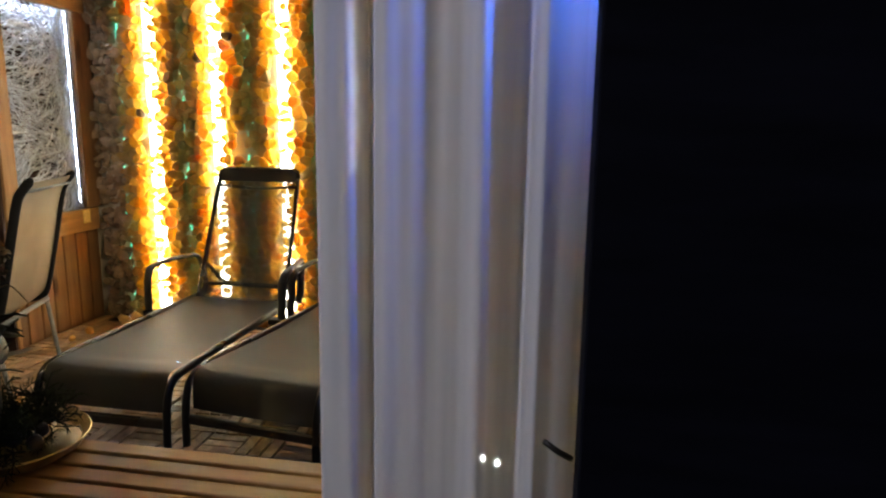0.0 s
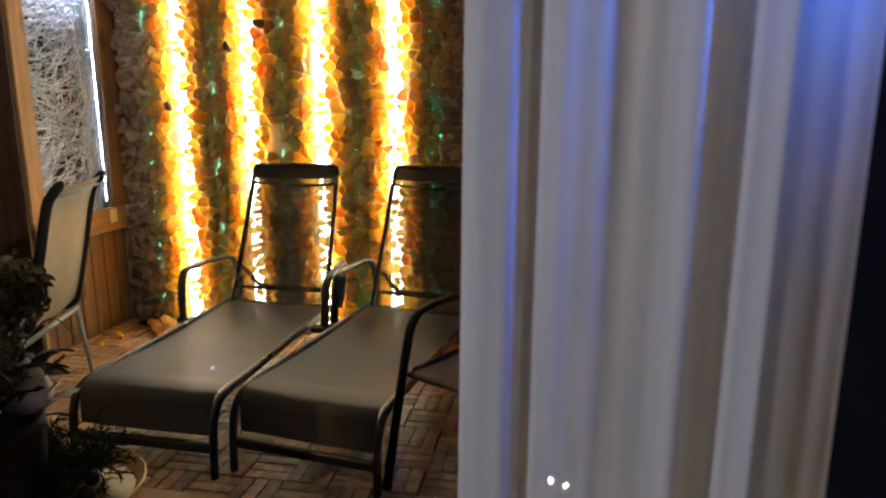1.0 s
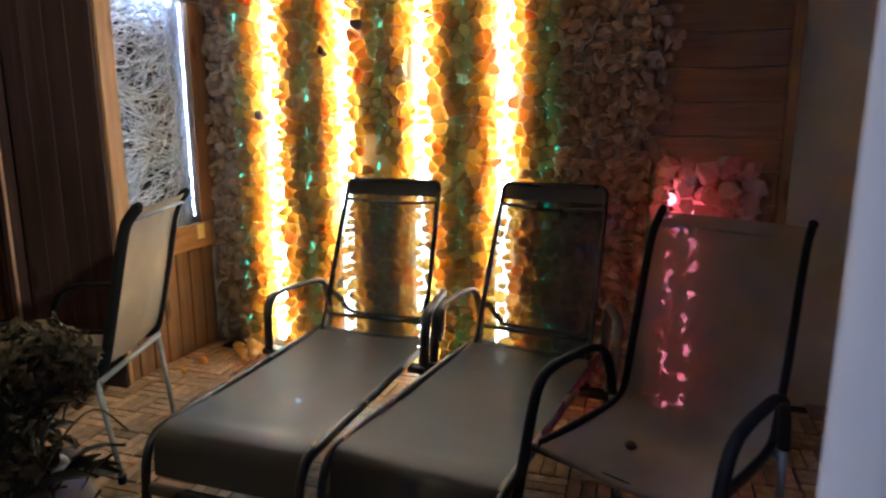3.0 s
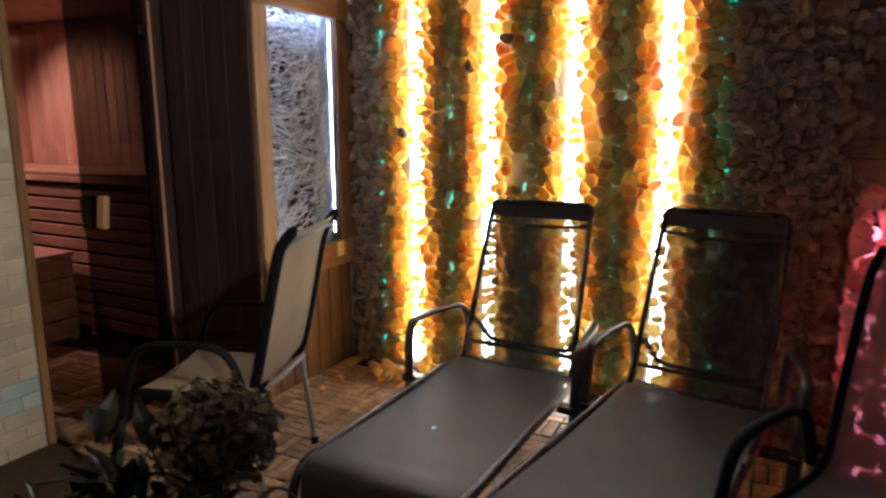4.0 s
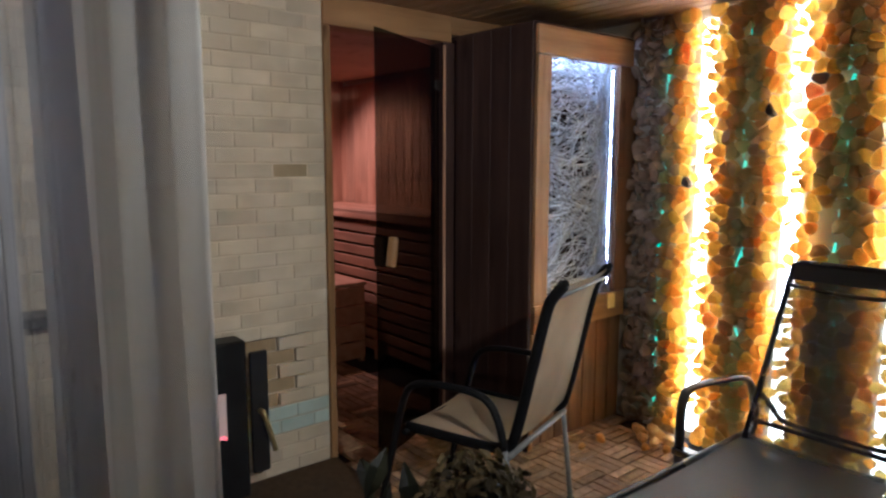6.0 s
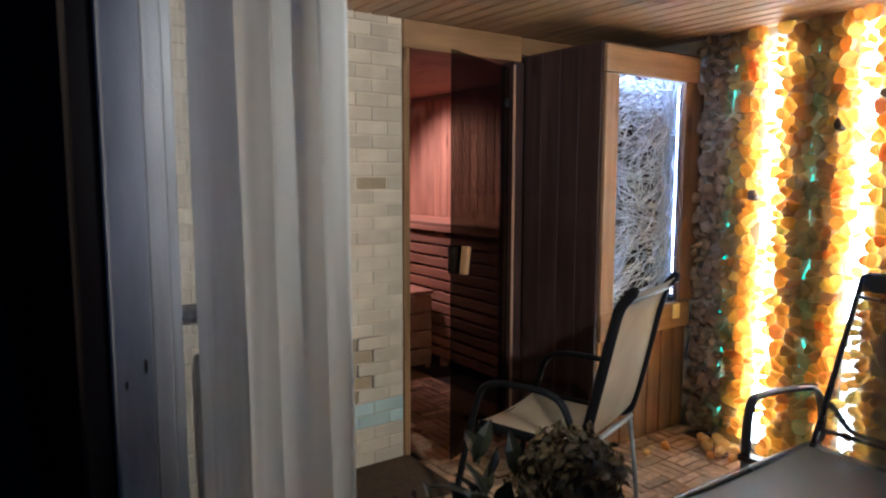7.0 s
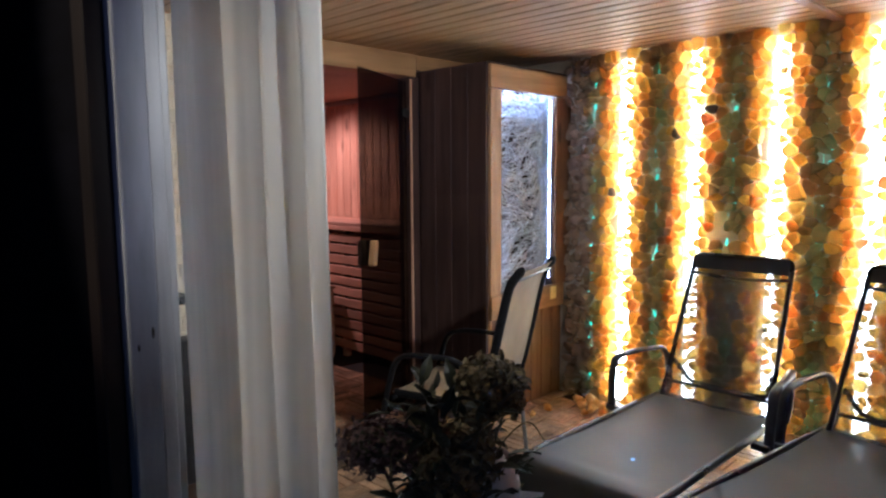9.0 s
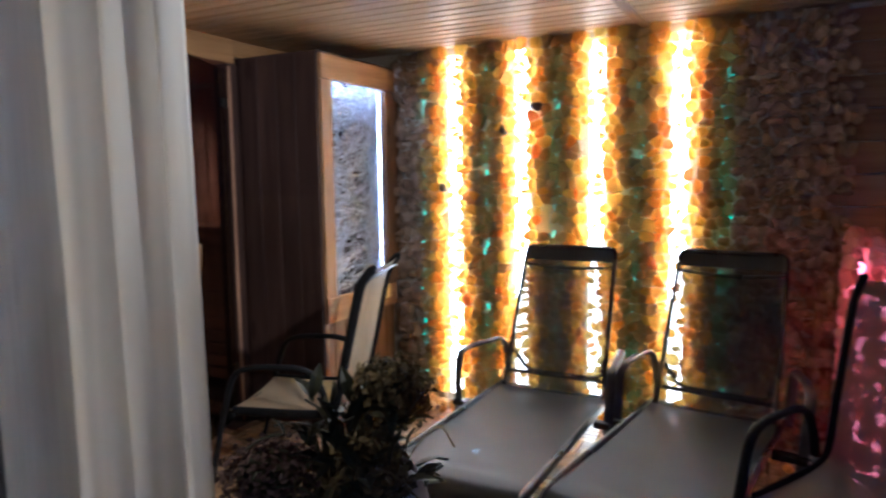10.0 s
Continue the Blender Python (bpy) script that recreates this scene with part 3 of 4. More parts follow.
part("rail", box(bmesh.new(), PX - 0.02, PX + 0.018, PY + 0.018, 0.44, 1.803, 1.926, 0.004), M_PINE_Y, cabinet)
part("rail", box(bmesh.new(), PX - 0.02, PX + 0.010, PY + 0.03, 0.44, 0.555, 0.688, 0.004), M_PINE_Y, cabinet)
for i in range(7):
    a = PY + 0.03 + i * 0.101
    part("cladding_board", box(bmesh.new(), PX - 0.045, PX - 0.025, a, a + 0.094, 0.0, 0.55, 0.004), M_CLAD, cabinet)
part("batten", box(bmesh.new(), PX - 0.02, PX - 0.005, PY + 0.03, PY + 0.055, 0.0, 0.55, 0.003), M_PINE, cabinet)
tape = part("strip_tape", box(bmesh.new(), PX - 0.046, PX - 0.026, IY1 - 0.002, IY1 + 0.001, IZ0 + 0.02, IZ1 - 0.01), M_DARK, cabinet)
dot = mesh_of(box(bmesh.new(), -0.0024, 0.0024, -0.002, 0.0, -0.0040, 0.0040), "led", M_FIBRE_LED)
for k in range(62):
    piece("led", dot, tape, pose(PX - 0.036 + 0.002 * math.sin(k * 1.9), IY1 - 0.0025, IZ0 + 0.030 + k * 0.0172))
part("light_strip", box(bmesh.new(), PX - 0.10, PX - 0.085, IY0 + 0.03, IY1 - 0.03, IZ1 + 0.03, IZ1 + 0.04), M_FIBRE_LED, cabinet, "cool white LED strip")

part("light_strip", box(bmesh.new(), PX - 0.046, PX - 0.030, IY0 - 0.030, IY0 - 0.026, IZ0 + 0.03, IZ1 - 0.03), M_FIBRE_SOFT, cabinet, "cool white LED strip")
# fibre: hundreds of wavy strands
rng = random.Random(5)
vs, fs = [], []
for i in range(600):
    y0, z0 = rng.uniform(IY0 - 0.03, IY1 + 0.02), rng.uniform(IZ0 - 0.02, IZ1 + 0.02)
    deep = rng.random() ** 1.3
    x0 = PX - 0.050 - deep * 0.10
    length, ang = rng.uniform(0.24, 0.56), rng.gauss(0.05, 0.20) + 0.40 * math.sin(z0 * 9 + y0 * 4) + 0.25 * math.sin(y0 * 14 - z0 * 5)
    if i < 130:
        y0, x0, ang = IY1 - 0.012 - rng.random() ** 1.5 * 0.09, PX - 0.045 - rng.random() * 0.035, rng.gauss(1.40, 0.30)
    elif math.sin(z0 * 11 + 1.0) * math.sin(y0 * 10 + z0 * 3) > 0.40:
        x0 = PX - 0.16
    bend, r, ph = rng.gauss(0, 1.2), rng.uniform(0.0020, 0.0042), rng.uniform(0, 6)
    n, base = 10, len(vs)
    for k in range(n):
        s = (k / (n - 1) - 0.5) * length
        a = ang + bend * s * 2
        yy, zz = y0 + s * math.cos(a), z0 + s * math.sin(a) + 0.006 * math.sin(ph + s * 40)
        xx = min(x0 + 0.012 * math.sin(ph + s * 25), PX - 0.030)
        yy = max(IY0 - 0.04, min(IY1 + 0.03, yy))
        zz = max(IZ0 - 0.06, min(IZ1 + 0.06, zz))
        for c in range(3):
            vs.append((xx + r * math.cos(2.09 * c), yy, zz + r * math.sin(2.09 * c)))
        if k:
            for c in range(3):
                q, w = base + 3 * (k - 1), base + 3 * k
                fs.append((q + c, q + (c + 1) % 3, w + (c + 1) % 3, w + c))
me = bpy.data.meshes.new("fibre")
me.from_pydata(vs, [], fs)
me.materials.append(M_FIBRE)
fibre = new("fibre_filling", me)
tagged(fibre, "tangled pale dry fibre behind the wooden frame", "fibre", kind="stuff")

note = part("paper_note", box(bmesh.new(), PX + 0.011, PX + 0.014, 0.295, 0.352, 0.606, 0.682), M_PAPER)
tagged(note, "small yellow paper tag stuck on the wooden rail", "tag")

mat = part("floor_mat", box(bmesh.new(), -0.715, -0.29, -1.92, -0.985, 0.003, 0.012, 0.003), M_MAT)
tagged(mat, "flat dark brown mat on the deck before the stove", "mat")

# shelf above the stove
shelf = thing("wall_shelf", pose(BRICK_X, -1.98, 0.81), "narrow dark board shelf on the brick wall", "shelf")
part("board", box(bmesh.new(), 0.002, 0.13, -0.28, 0.26, 0.0, 0.034, 0.004), M_STEEL, shelf)
for y in (-0.20, 0.17):
    part("bracket", box(bmesh.new(), 0.002, 0.014, y - 0.008, y + 0.008, -0.15, -0.001, 0.002), M_STEEL, shelf)

# stove at the brick wall
stove = thing("wood_stove", pose(BRICK_X, 0, -0.016), "black steel wood stove with a glowing window", "stove")
part("body", box(bmesh.new(), 0.004, 0.11, -1.95, -1.425, 0.02, 0.665, 0.008), M_STEEL, stove)
fire = part("window", box(bmesh.new(), 0.111, 0.115, -1.62, -1.515, 0.29, 0.47), M_STOVE_GLASS, stove, "dark glass with a faint red glow")
bm = bmesh.new()
for k in range(9):
    ball(bm, (0.117, -1.61 + k * 0.0108, 0.296 + 0.004 * math.sin(k * 2.1)), 0.009, 1, (0.4, 1, 0.8))
part("embers", bm, M_EMBER, fire, "red glowing embers")
leaf = part("door", box(bmesh.new(), 0.09, 0.11, -1.412, -1.338, 0.11, 0.61, 0.005), M_STEEL, stove)
part("base", box(bmesh.new(), 0.004, 0.14, -1.96, -1.335, 0.0, 0.02), M_STEEL, stove)
bm = bmesh.new()
tube(bm, smooth_path([(0.11, -1.378, 0.37), (0.135, -1.372, 0.36), (0.14, -1.35, 0.28), (0.135, -1.328, 0.20)], 4), 0.011)
part("handle", bm, M_BRASS, leaf, "pale brass handle")


# ---------------------------------------------------------------- loungers
def lounger(m, label, outer, flare=0.055):
    t = thing("sun_lounger", m, label, "lounger", "two loungers before the salt wall")
    W = 0.272
    for s in (-1, 1):
        line = [(s * W, 0.06, 0.275), (s * W, -0.3, 0.275), (s * W, -0.7, 0.275), (s * W, -0.95, 0.273), (s * W, -1.04, 0.258), (s * W, -1.083, 0.20), (s * W, -1.097, 0.10), (s * W, -1.10, 0.0)]
        part("side_rail", tube(bmesh.new(), smooth_path(line, 5), 0.013, 0.018), M_TUBE, t)
        w = flare if s == outer else 0.0
        arm = [(s * (0.335 + 0.7 * w), -0.235, 0.0), (s * (0.335 + 0.8 * w), -0.23, 0.2), (s * (0.335 + w), -0.21, 0.38), (s * (0.335 + w), -0.192, 0.447), (s * (0.335 + w), -0.155, 0.474), (s * (0.33 + 0.6 * w), -0.05, 0.486), (s * 0.315, 0.06, 0.492), (s * 0.302, 0.102, 0.485), (s * 0.292, 0.13, 0.45), (s * 0.284, 0.142, 0.38), (s * 0.28, 0.14, 0.30), (s * 0.28, 0.10, 0.255)]
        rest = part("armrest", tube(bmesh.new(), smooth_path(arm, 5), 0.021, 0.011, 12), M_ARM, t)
        part("bracket", box(bmesh.new(), min(s * 0.275, s * (0.345 + w)), max(s * 0.275, s * (0.345 + w)), -0.255, -0.205, 0.235, 0.262, 0.004), M_TUBE, rest)
        back = [(s * 0.245, 0.0, 0.275), (s * 0.243, 0.07, 0.42), (s * 0.236, 0.18, 0.68), (s * 0.230, 0.265, 0.88), (s * 0.227, 0.281, 0.922), (s * 0.218, 0.287, 0.938), (s * 0.196, 0.290, 0.944)]
        rail = part("back_rail", tube(bmesh.new(), smooth_path(back, 4), 0.011, 0.015), M_TUBE, t)
        strut = [(s * 0.232, 0.095, 0.44), (s * 0.215, 0.13, 0.40), (s * 0.195, 0.16, 0.345), (s * 0.15, 0.18, 0.32), (0, 0.19, 0.315)]
        part("strut", tube(bmesh.new(), smooth_path(strut, 4), 0.010), M_TUBE, t)
        for k in range(3):
            part("notch", ball(bmesh.new(), (s * (0.228 - 0.012 * k), 0.10 + 0.022 * k, 0.43 - 0.03 * k), 0.015, 1), M_TUBE, rail)
    part("foot_rail", box(bmesh.new(), -W, W, -1.100, -1.078, 0.085, 0.122, 0.005), M_TUBE, t)
    part("cross_bar", tube(bmesh.new(), [(-W, 0.02, 0.262), (W, 0.02, 0.262)], 0.010), M_TUBE, t)
    part("cross_bar", tube(bmesh.new(), [(-0.24, 0.055, 0.345), (0.24, 0.055, 0.345)], 0.009), M_TUBE, t)
    part("top_bar", tube(bmesh.new(), smooth_path([(-0.198, 0.290, 0.944), (0, 0.292, 0.946), (0.198, 0.290, 0.944)], 4), 0.012), M_TUBE, t)
    part("cross_bar", tube(bmesh.new(), smooth_path([(-0.232, 0.245, 0.86), (0, 0.25, 0.845), (0.232, 0.245, 0.86)], 4), 0.008), M_TUBE, t)
    prof = smooth_path([(0, 0.045, 0.284), (0, -0.01, 0.283), (0, -0.25, 0.272), (0, -0.6, 0.270), (0, -0.92, 0.280), (0, -1.01, 0.281), (0, -1.045, 0.270), (0, -1.062, 0.24), (0, -1.068, 0.19), (0, -1.070, 0.135)], 5)
    rows = [[(x * 0.258, q.y, q.z - 0.012 * (1 - x * x) * (1 if q.y > -0.95 else 0.2) + 0.004) for x in [k / 8 for k in range(-8, 9)]] for q in prof]
    part("seat_cloth", sheet(bmesh.new(), rows), M_SEAT, t, "dark grey mesh cloth, slightly sagging")
    prof = smooth_path([(0, -0.014, 0.262), (0, 0.072, 0.43), (0, 0.18, 0.68), (0, 0.265, 0.88), (0, 0.282, 0.935)], 4)
    rows = [[(x * 0.232, q.y + 0.012 * (1 - x * x), q.z) for x in [k / 6 for k in range(-6, 7)]] for q in prof]
    part("back_cloth", sheet(bmesh.new(), rows), M_SLING, t, "see-through dark mesh cloth")
    bm = bmesh.new()
    loop = smooth_path([(0, 0.262, 0.880), (0, 0.270, 0.915), (0, 0.276, 0.942), (0, 0.288, 0.957), (0, 0.300, 0.950), (0, 0.302, 0.935)], 3)
    sheet(bm, [[(x * (0.234 - 0.9 * max(0, q.z - 0.925)), q.y + 0.010 * (1 - x * x), q.z) for x in [k / 6 for k in range(-6, 7)]] for q in loop])
    part("top_sleeve", bm, M_SEAT, t)
    return t


lounger(pose(0.902, 0.018, 0, 0, 0, -0.8), "black sun lounger with dark mesh cloth and curved armrests", -1)
lounger(pose(1.616, 0.030, 0, 0, 0, -7.8), "black sun lounger set slightly askew beside its twin", 1)


# ---------------------------------------------------------------- armchairs
def armchair(m, label, cloth, shade):
    """A stacking armchair: each armrest runs down into its front and rear leg, and the sling hangs between two bent rails."""
    t = thing("garden_chair", m, label, "chair", "two sling armchairs")
    h = 0.222
    for s in (-1, 1):
        side = [(s * h * 0.96, 0.352, 0.962), (s * h * 0.97, 0.322, 0.925), (s * h * 0.98, 0.297, 0.87), (s * h, 0.245, 0.64), (s * h, 0.205, 0.47), (s * h, 0.182, 0.410), (s * h, 0.135, 0.388), (s * h, 0.05, 0.382), (s * h, -0.12, 0.384), (s * h, -0.236, 0.386)]
        rail = part("side_rail", tube(bmesh.new(), smooth_path(side, 5), 0.011, 0.019), M_TUBE_MATT, t)
        part("end_cap", ball(bmesh.new(), (s * h * 0.96, 0.354, 0.965), 0.014, 2), M_TUBE_MATT, rail)
        arm = [(s * (h + 0.034), -0.345, 0.0), (s * (h + 0.034), -0.300, 0.2), (s * (h + 0.034), -0.240, 0.45), (s * (h + 0.036), -0.20, 0.545), (s * (h + 0.038), -0.13, 0.575), (s * (h + 0.038), -0.02, 0.580), (s * (h + 0.036), 0.06, 0.576), (s * (h + 0.034), 0.118, 0.55), (s * (h + 0.032), 0.153, 0.485), (s * (h + 0.030), 0.174, 0.40)]
        rest = part("armrest", tube(bmesh.new(), smooth_path(arm, 5), 0.017, 0.012), M_TUBE_MATT, t)
        part("leg", tube(bmesh.new(), [(s * (h + 0.030), 0.174, 0.402), (s * (h + 0.026), 0.20, 0.2), (s * (h + 0.020), 0.224, 0.0)], 0.012, 0.009), M_TUBE_GREY, t, "worn grey rear leg")
        part("foot_cap", tube(bmesh.new(), [(s * (h + 0.021), 0.221, 0.028), (s * (h + 0.020), 0.224, 0.0)], 0.015, seg=12), M_TUBE_MATT, rest)
        part("foot_cap", tube(bmesh.new(), [(s * (h + 0.034), -0.339, 0.028), (s * (h + 0.034), -0.345, 0.0)], 0.019, 0.015, 12), M_TUBE_MATT, rest)
    part("cross_bar", tube(bmesh.new(), [(-h - 0.03, 0.182, 0.372), (h + 0.03, 0.182, 0.372)], 0.011), M_TUBE_GREY, t)
    part("cross_bar", tube(bmesh.new(), [(-h - 0.03, -0.230, 0.370), (h + 0.03, -0.230, 0.370)], 0.011), M_TUBE_MATT, t)
    part("top_bar", tube(bmesh.new(), [(-h * 0.97, 0.338, 0.922), (h * 0.97, 0.338, 0.922)], 0.006), M_TUBE_GREY, t)
    prof = smooth_path([(0, 0.350, 0.958), (0, 0.298, 0.87), (0, 0.247, 0.64), (0, 0.209, 0.48), (0, 0.185, 0.420), (0, 0.14, 0.396), (0, 0.05, 0.388), (0, -0.10, 0.388), (0, -0.236, 0.394), (0, -0.248, 0.380)], 5)
    rows = [[(x * (h - 0.006), q.y + (0.012 * (1 - x * x) if q.z > 0.45 else 0), q.z - (0.014 * (1 - x * x) if q.z < 0.45 else 0)) for x in [k / 6 for k in range(-6, 7)]] for q in prof]
    part("sling", sheet(bmesh.new(), rows), cloth, t, shade + " mesh seat and back in one piece")
    return t


armchair(pose(0.090, -0.775, 0, 0, 0, -71.2), "dark metal garden armchair with beige mesh cloth", M_BEIGE, "beige")
armchair(pose(2.135, -0.845, 0, 0, 0, -27.0), "dark metal garden armchair with brown mesh before the salt box", M_BROWN, "brown")
crumb = part("salt_crumb", lump(77, 0.8, 12, True), M_DARK)
crumb.matrix_basis = Matrix.Translation((2.06, -0.905, 0.398)) @ Matrix.Diagonal((0.018, 0.015, 0.014, 1))
tagged(crumb, "small dark pebble lying on the chair seat", "pebble")


# ---------------------------------------------------------------- glass box of pink salt
salt_box = thing("salt_lamp_box", pose(2.052, 0.0, -0.016), "tall glass box heaped with pink salt, lit red", "salt lamp")
BW, BD, BH = 0.42, 0.28, 1.04
part("base", box(bmesh.new(), 0, BW, 0, BD, 0.0, 0.05, 0.004), M_DARK, salt_box)
for a in ((0.0, BW, 0.0, 0.006), (0.0, BW, BD - 0.006, BD), (0.0, 0.006, 0.0065, BD - 0.0065), (BW - 0.006, BW, 0.0065, BD - 0.0065)):
    g = part("glass_side", box(bmesh.new(), *a, 0.05, BH), M_BOX_GLASS, salt_box)
    g.visible_shadow = False
pink = [mesh_of(lump(100 + i, 0.8, 10), "salt_lump", M_PINK) for i in range(8)]
rng = random.Random(11)
red = glow("red_lamp", (1.0, 0.22, 0.33), 3.6)
for k in range(22):
    part("bulb", ball(bmesh.new(), (0.125 + 0.062 * math.sin(k * 2.4), 0.120 + 0.010 * math.cos(k * 1.7), 0.085 + k * 0.043), 0.026, 2), red, salt_box, "small red glowing bulb")
k = 0
for iz in range(17):
    for ix in range(5):
        for iy in (0, 1, 2):
            r = rng.uniform(0.036, 0.052)
            q = Vector((0.056 + ix * 0.077 + rng.uniform(-0.012, 0.012), 0.055 + iy * 0.080 + rng.uniform(-0.008, 0.008), 0.090 + iz * 0.0585 + (ix % 2) * 0.025 + rng.uniform(-0.010, 0.010)))
            if iz == 16:
                q.z += rng.uniform(-0.03, 0.045)
            piece("salt_lump", pink[k % 8], salt_box, Matrix.Translation(q) @ spin(rng) @ Matrix.Diagonal((r, r, r, 1)))
            k += 1
# made-up housing for the added brick spot, out of view
fixture = thing("added_spotlight", pose(2.5, -1.72, CEIL), "small white ceiling spotlight added out of view near the window", "lamp")
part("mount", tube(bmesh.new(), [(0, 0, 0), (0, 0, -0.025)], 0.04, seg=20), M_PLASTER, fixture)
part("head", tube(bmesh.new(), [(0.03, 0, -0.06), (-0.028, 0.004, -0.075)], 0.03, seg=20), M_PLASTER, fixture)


# ---------------------------------------------------------------- low table with tray, dried flowers and a bird
TZ = 0.42
table = thing("low_table", pose(0, 0, -0.016), "low honey-coloured slatted wooden table", "table")
for i in range(7):
    part("slat", box(bmesh.new(), 0.85, 2.32, -2.21 + i * 0.062, -2.21 + i * 0.062 + 0.05, TZ - 0.006, TZ + 0.016, 0.003), M_TABLE, table)
for x in (0.92, 2.2):
    part("cross_rail", box(bmesh.new(), x, x + 0.045, -2.2, -1.80, TZ - 0.045, TZ - 0.007, 0.003), M_TABLE, table)
    for yy in (-2.19, -1.85):
        part("leg", box(bmesh.new(), x, x + 0.045, yy, yy + 0.045, 0, TZ - 0.046, 0.003), M_TABLE, table)

tray = thing("tray", pose(1.265, -1.870, TZ), "round gilded tray of moss, fir twigs and cones", "tray")
bm = bmesh.new()
bmesh.ops.create_cone(bm, segments=40, radius1=0.15, radius2=0.175, depth=0.03, cap_ends=False)
bmesh.ops.translate(bm, verts=bm.verts, vec=(0, 0, 0.017))
bmesh.ops.solidify(bm, geom=list(bm.faces), thickness=0.004)
part("rim", bm, M_BRASS, tray, "worn gold rim")
bm = bmesh.new()
bmesh.ops.create_cone(bm, segments=40, radius1=0.152, radius2=0.152, depth=0.006, cap_ends=True)
bmesh.ops.translate(bm, verts=bm.verts, vec=(0, 0, 0.005))
part("plate", bm, M_BRASS, tray)

rng = random.Random(21)


def leaf_mesh(name, material, l, w):
    bm = bmesh.new()
    sheet(bm, [[(-w * s * 0.5, y * l, 0.12 * l * math.sin(y * 3)), (0, y * l, 0.12 * l * math.sin(y * 3) - 0.15 * w), (w * s * 0.5, y * l, 0.12 * l * math.sin(y * 3))] for y, s in ((0, 0.15), (0.3, 0.9), (0.6, 1.0), (1.0, 0.1))])
    return mesh_of(bm, name, material)


needles = []
bm = bmesh.new()
for i in range(16):
    a = i * 0.8
    y = i / 15
    tube(bm, [(0, y, 0), (0.22 * math.cos(a), y + 0.16, 0.22 * math.sin(a))], 0.014, seg=3)
tube(bm, [(0, 0, 0), (0, 1, 0)], 0.02, seg=4)
needles.append(mesh_of(bm, "sprig", M_MOSS))
placed = []
for i in range(260):
    a, d = rng.uniform(0, 6.28), 0.16 * math.sqrt(rng.random())
    s = rng.uniform(0.045, 0.105)
    placed.append((0, Matrix.Translation((1.235 + 0.80 * d * math.cos(a), -1.885 + 0.80 * d * math.sin(a), TZ + 0.02 + 0.075 * rng.random())) @ Euler((rng.uniform(-0.3, 1.0), rng.uniform(-0.5, 0.5), rng.uniform(0, 6.28))).to_matrix().to_4x4() @ Matrix.Diagonal((s, s, s, 1))))
ob = joined("moss_and_twigs", needles, placed, M_MOSS)
tagged(ob, "dark green moss and fir twigs in the tray", "greenery")
for k in range(15):
    a, d = k * 2.4, 0.028 * math.sqrt(k + 0.6)
    r = rng.uniform(0.014, 0.021)
    ob = part("berry", ball(bmesh.new(), (0, 0, 0), r, 2, (1, 1, 1.12)), M_BERRY)
    ob.location = (1.255 + d * math.cos(a), -1.875 + d * math.sin(a), TZ + 0.075 - 0.35 * d)
    tagged(ob, "small dark round berry lying in the moss", "berry", "berries in the tray")


# pot of dried flowers
POT = Vector((1.19, -1.985, TZ))
bouquet = thing("dried_flower_pot", Matrix.Translation(POT), "dark pot of dried hydrangea heads and withered leaves", "flower pot")
bm = bmesh.new()
prof = [(0.085, 0.0), (0.105, 0.02), (0.125, 0.12), (0.128, 0.20), (0.132, 0.225), (0.118, 0.225), (0.112, 0.19)]
rings = [[bm.verts.new((r * math.cos(k * 0.2618), r * math.sin(k * 0.2618), z)) for k in range(24)] for r, z in prof]
for a, b in zip(rings, rings[1:]):
    for k in range(24):
        bm.faces.new((a[k], a[(k + 1) % 24], b[(k + 1) % 24], b[k])).smooth = True
bm.faces.new(rings[0][::-1])
bm.faces.new(rings[-1])
part("pot", bm, M_STEEL, bouquet)
petal = [leaf_mesh("petal", M_DRY, 1.0, 0.62)]
big = [leaf_mesh("leaf", M_LEAF, 1.0, 0.36)]


def flower_head(name, c, r, count, material, size, squash=0.85):
    placed = []
    for i in range(count):
        zz = 1 - 1.75 * (i + 0.5) / count
        a = i * 2.39996 + rng.uniform(-0.3, 0.3)
        sr = math.sqrt(max(0, 1 - zz * zz))
        d = Vector((sr * math.cos(a), sr * math.sin(a), zz * squash))
        q = Vector(c) + d * r * rng.uniform(0.72, 1.08)
        k = size * rng.uniform(0.7, 1.3)
        placed.append((0, Matrix.Translation(q) @ d.to_track_quat("Z", "Y").to_matrix().to_4x4() @ Euler((rng.uniform(-0.7, 0.9), rng.uniform(-0.6, 0.6), rng.uniform(0, 6.28))).to_matrix().to_4x4() @ Matrix.Diagonal((k, k, k, 1))))
    ob = joined(name, petal, placed, material, bouquet)
    part("core", ball(bmesh.new(), c, r * 0.72, 2, (1, 1, squash)), M_LEAF, ob)
    return ob


flower_head("flower_head", (0.02, 0.10, 0.46), 0.08, 640, M_DRY, 0.019)
flower_head("flower_head", (-0.10, -0.11, 0.36), 0.085, 800, M_DRY_PURPLE, 0.013, 0.7)
flower_head("flower_head", (0.04, -0.02, 0.33), 0.075, 420, M_DRY, 0.022)
flower_head("flower_head", (-0.03, 0.07, 0.31), 0.08, 420, M_DRY, 0.022)
for c in ((0.02, 0.10, 0.42), (-0.10, -0.11, 0.33), (0.04, -0.02, 0.30), (-0.03, 0.07, 0.27)):
    part("stem", tube(bmesh.new(), smooth_path([(c[0] * 0.3, c[1] * 0.3, 0.12), (c[0] * 0.7, c[1] * 0.7, 0.22), c], 4), 0.004, seg=6), M_DRY, bouquet)
placed = []
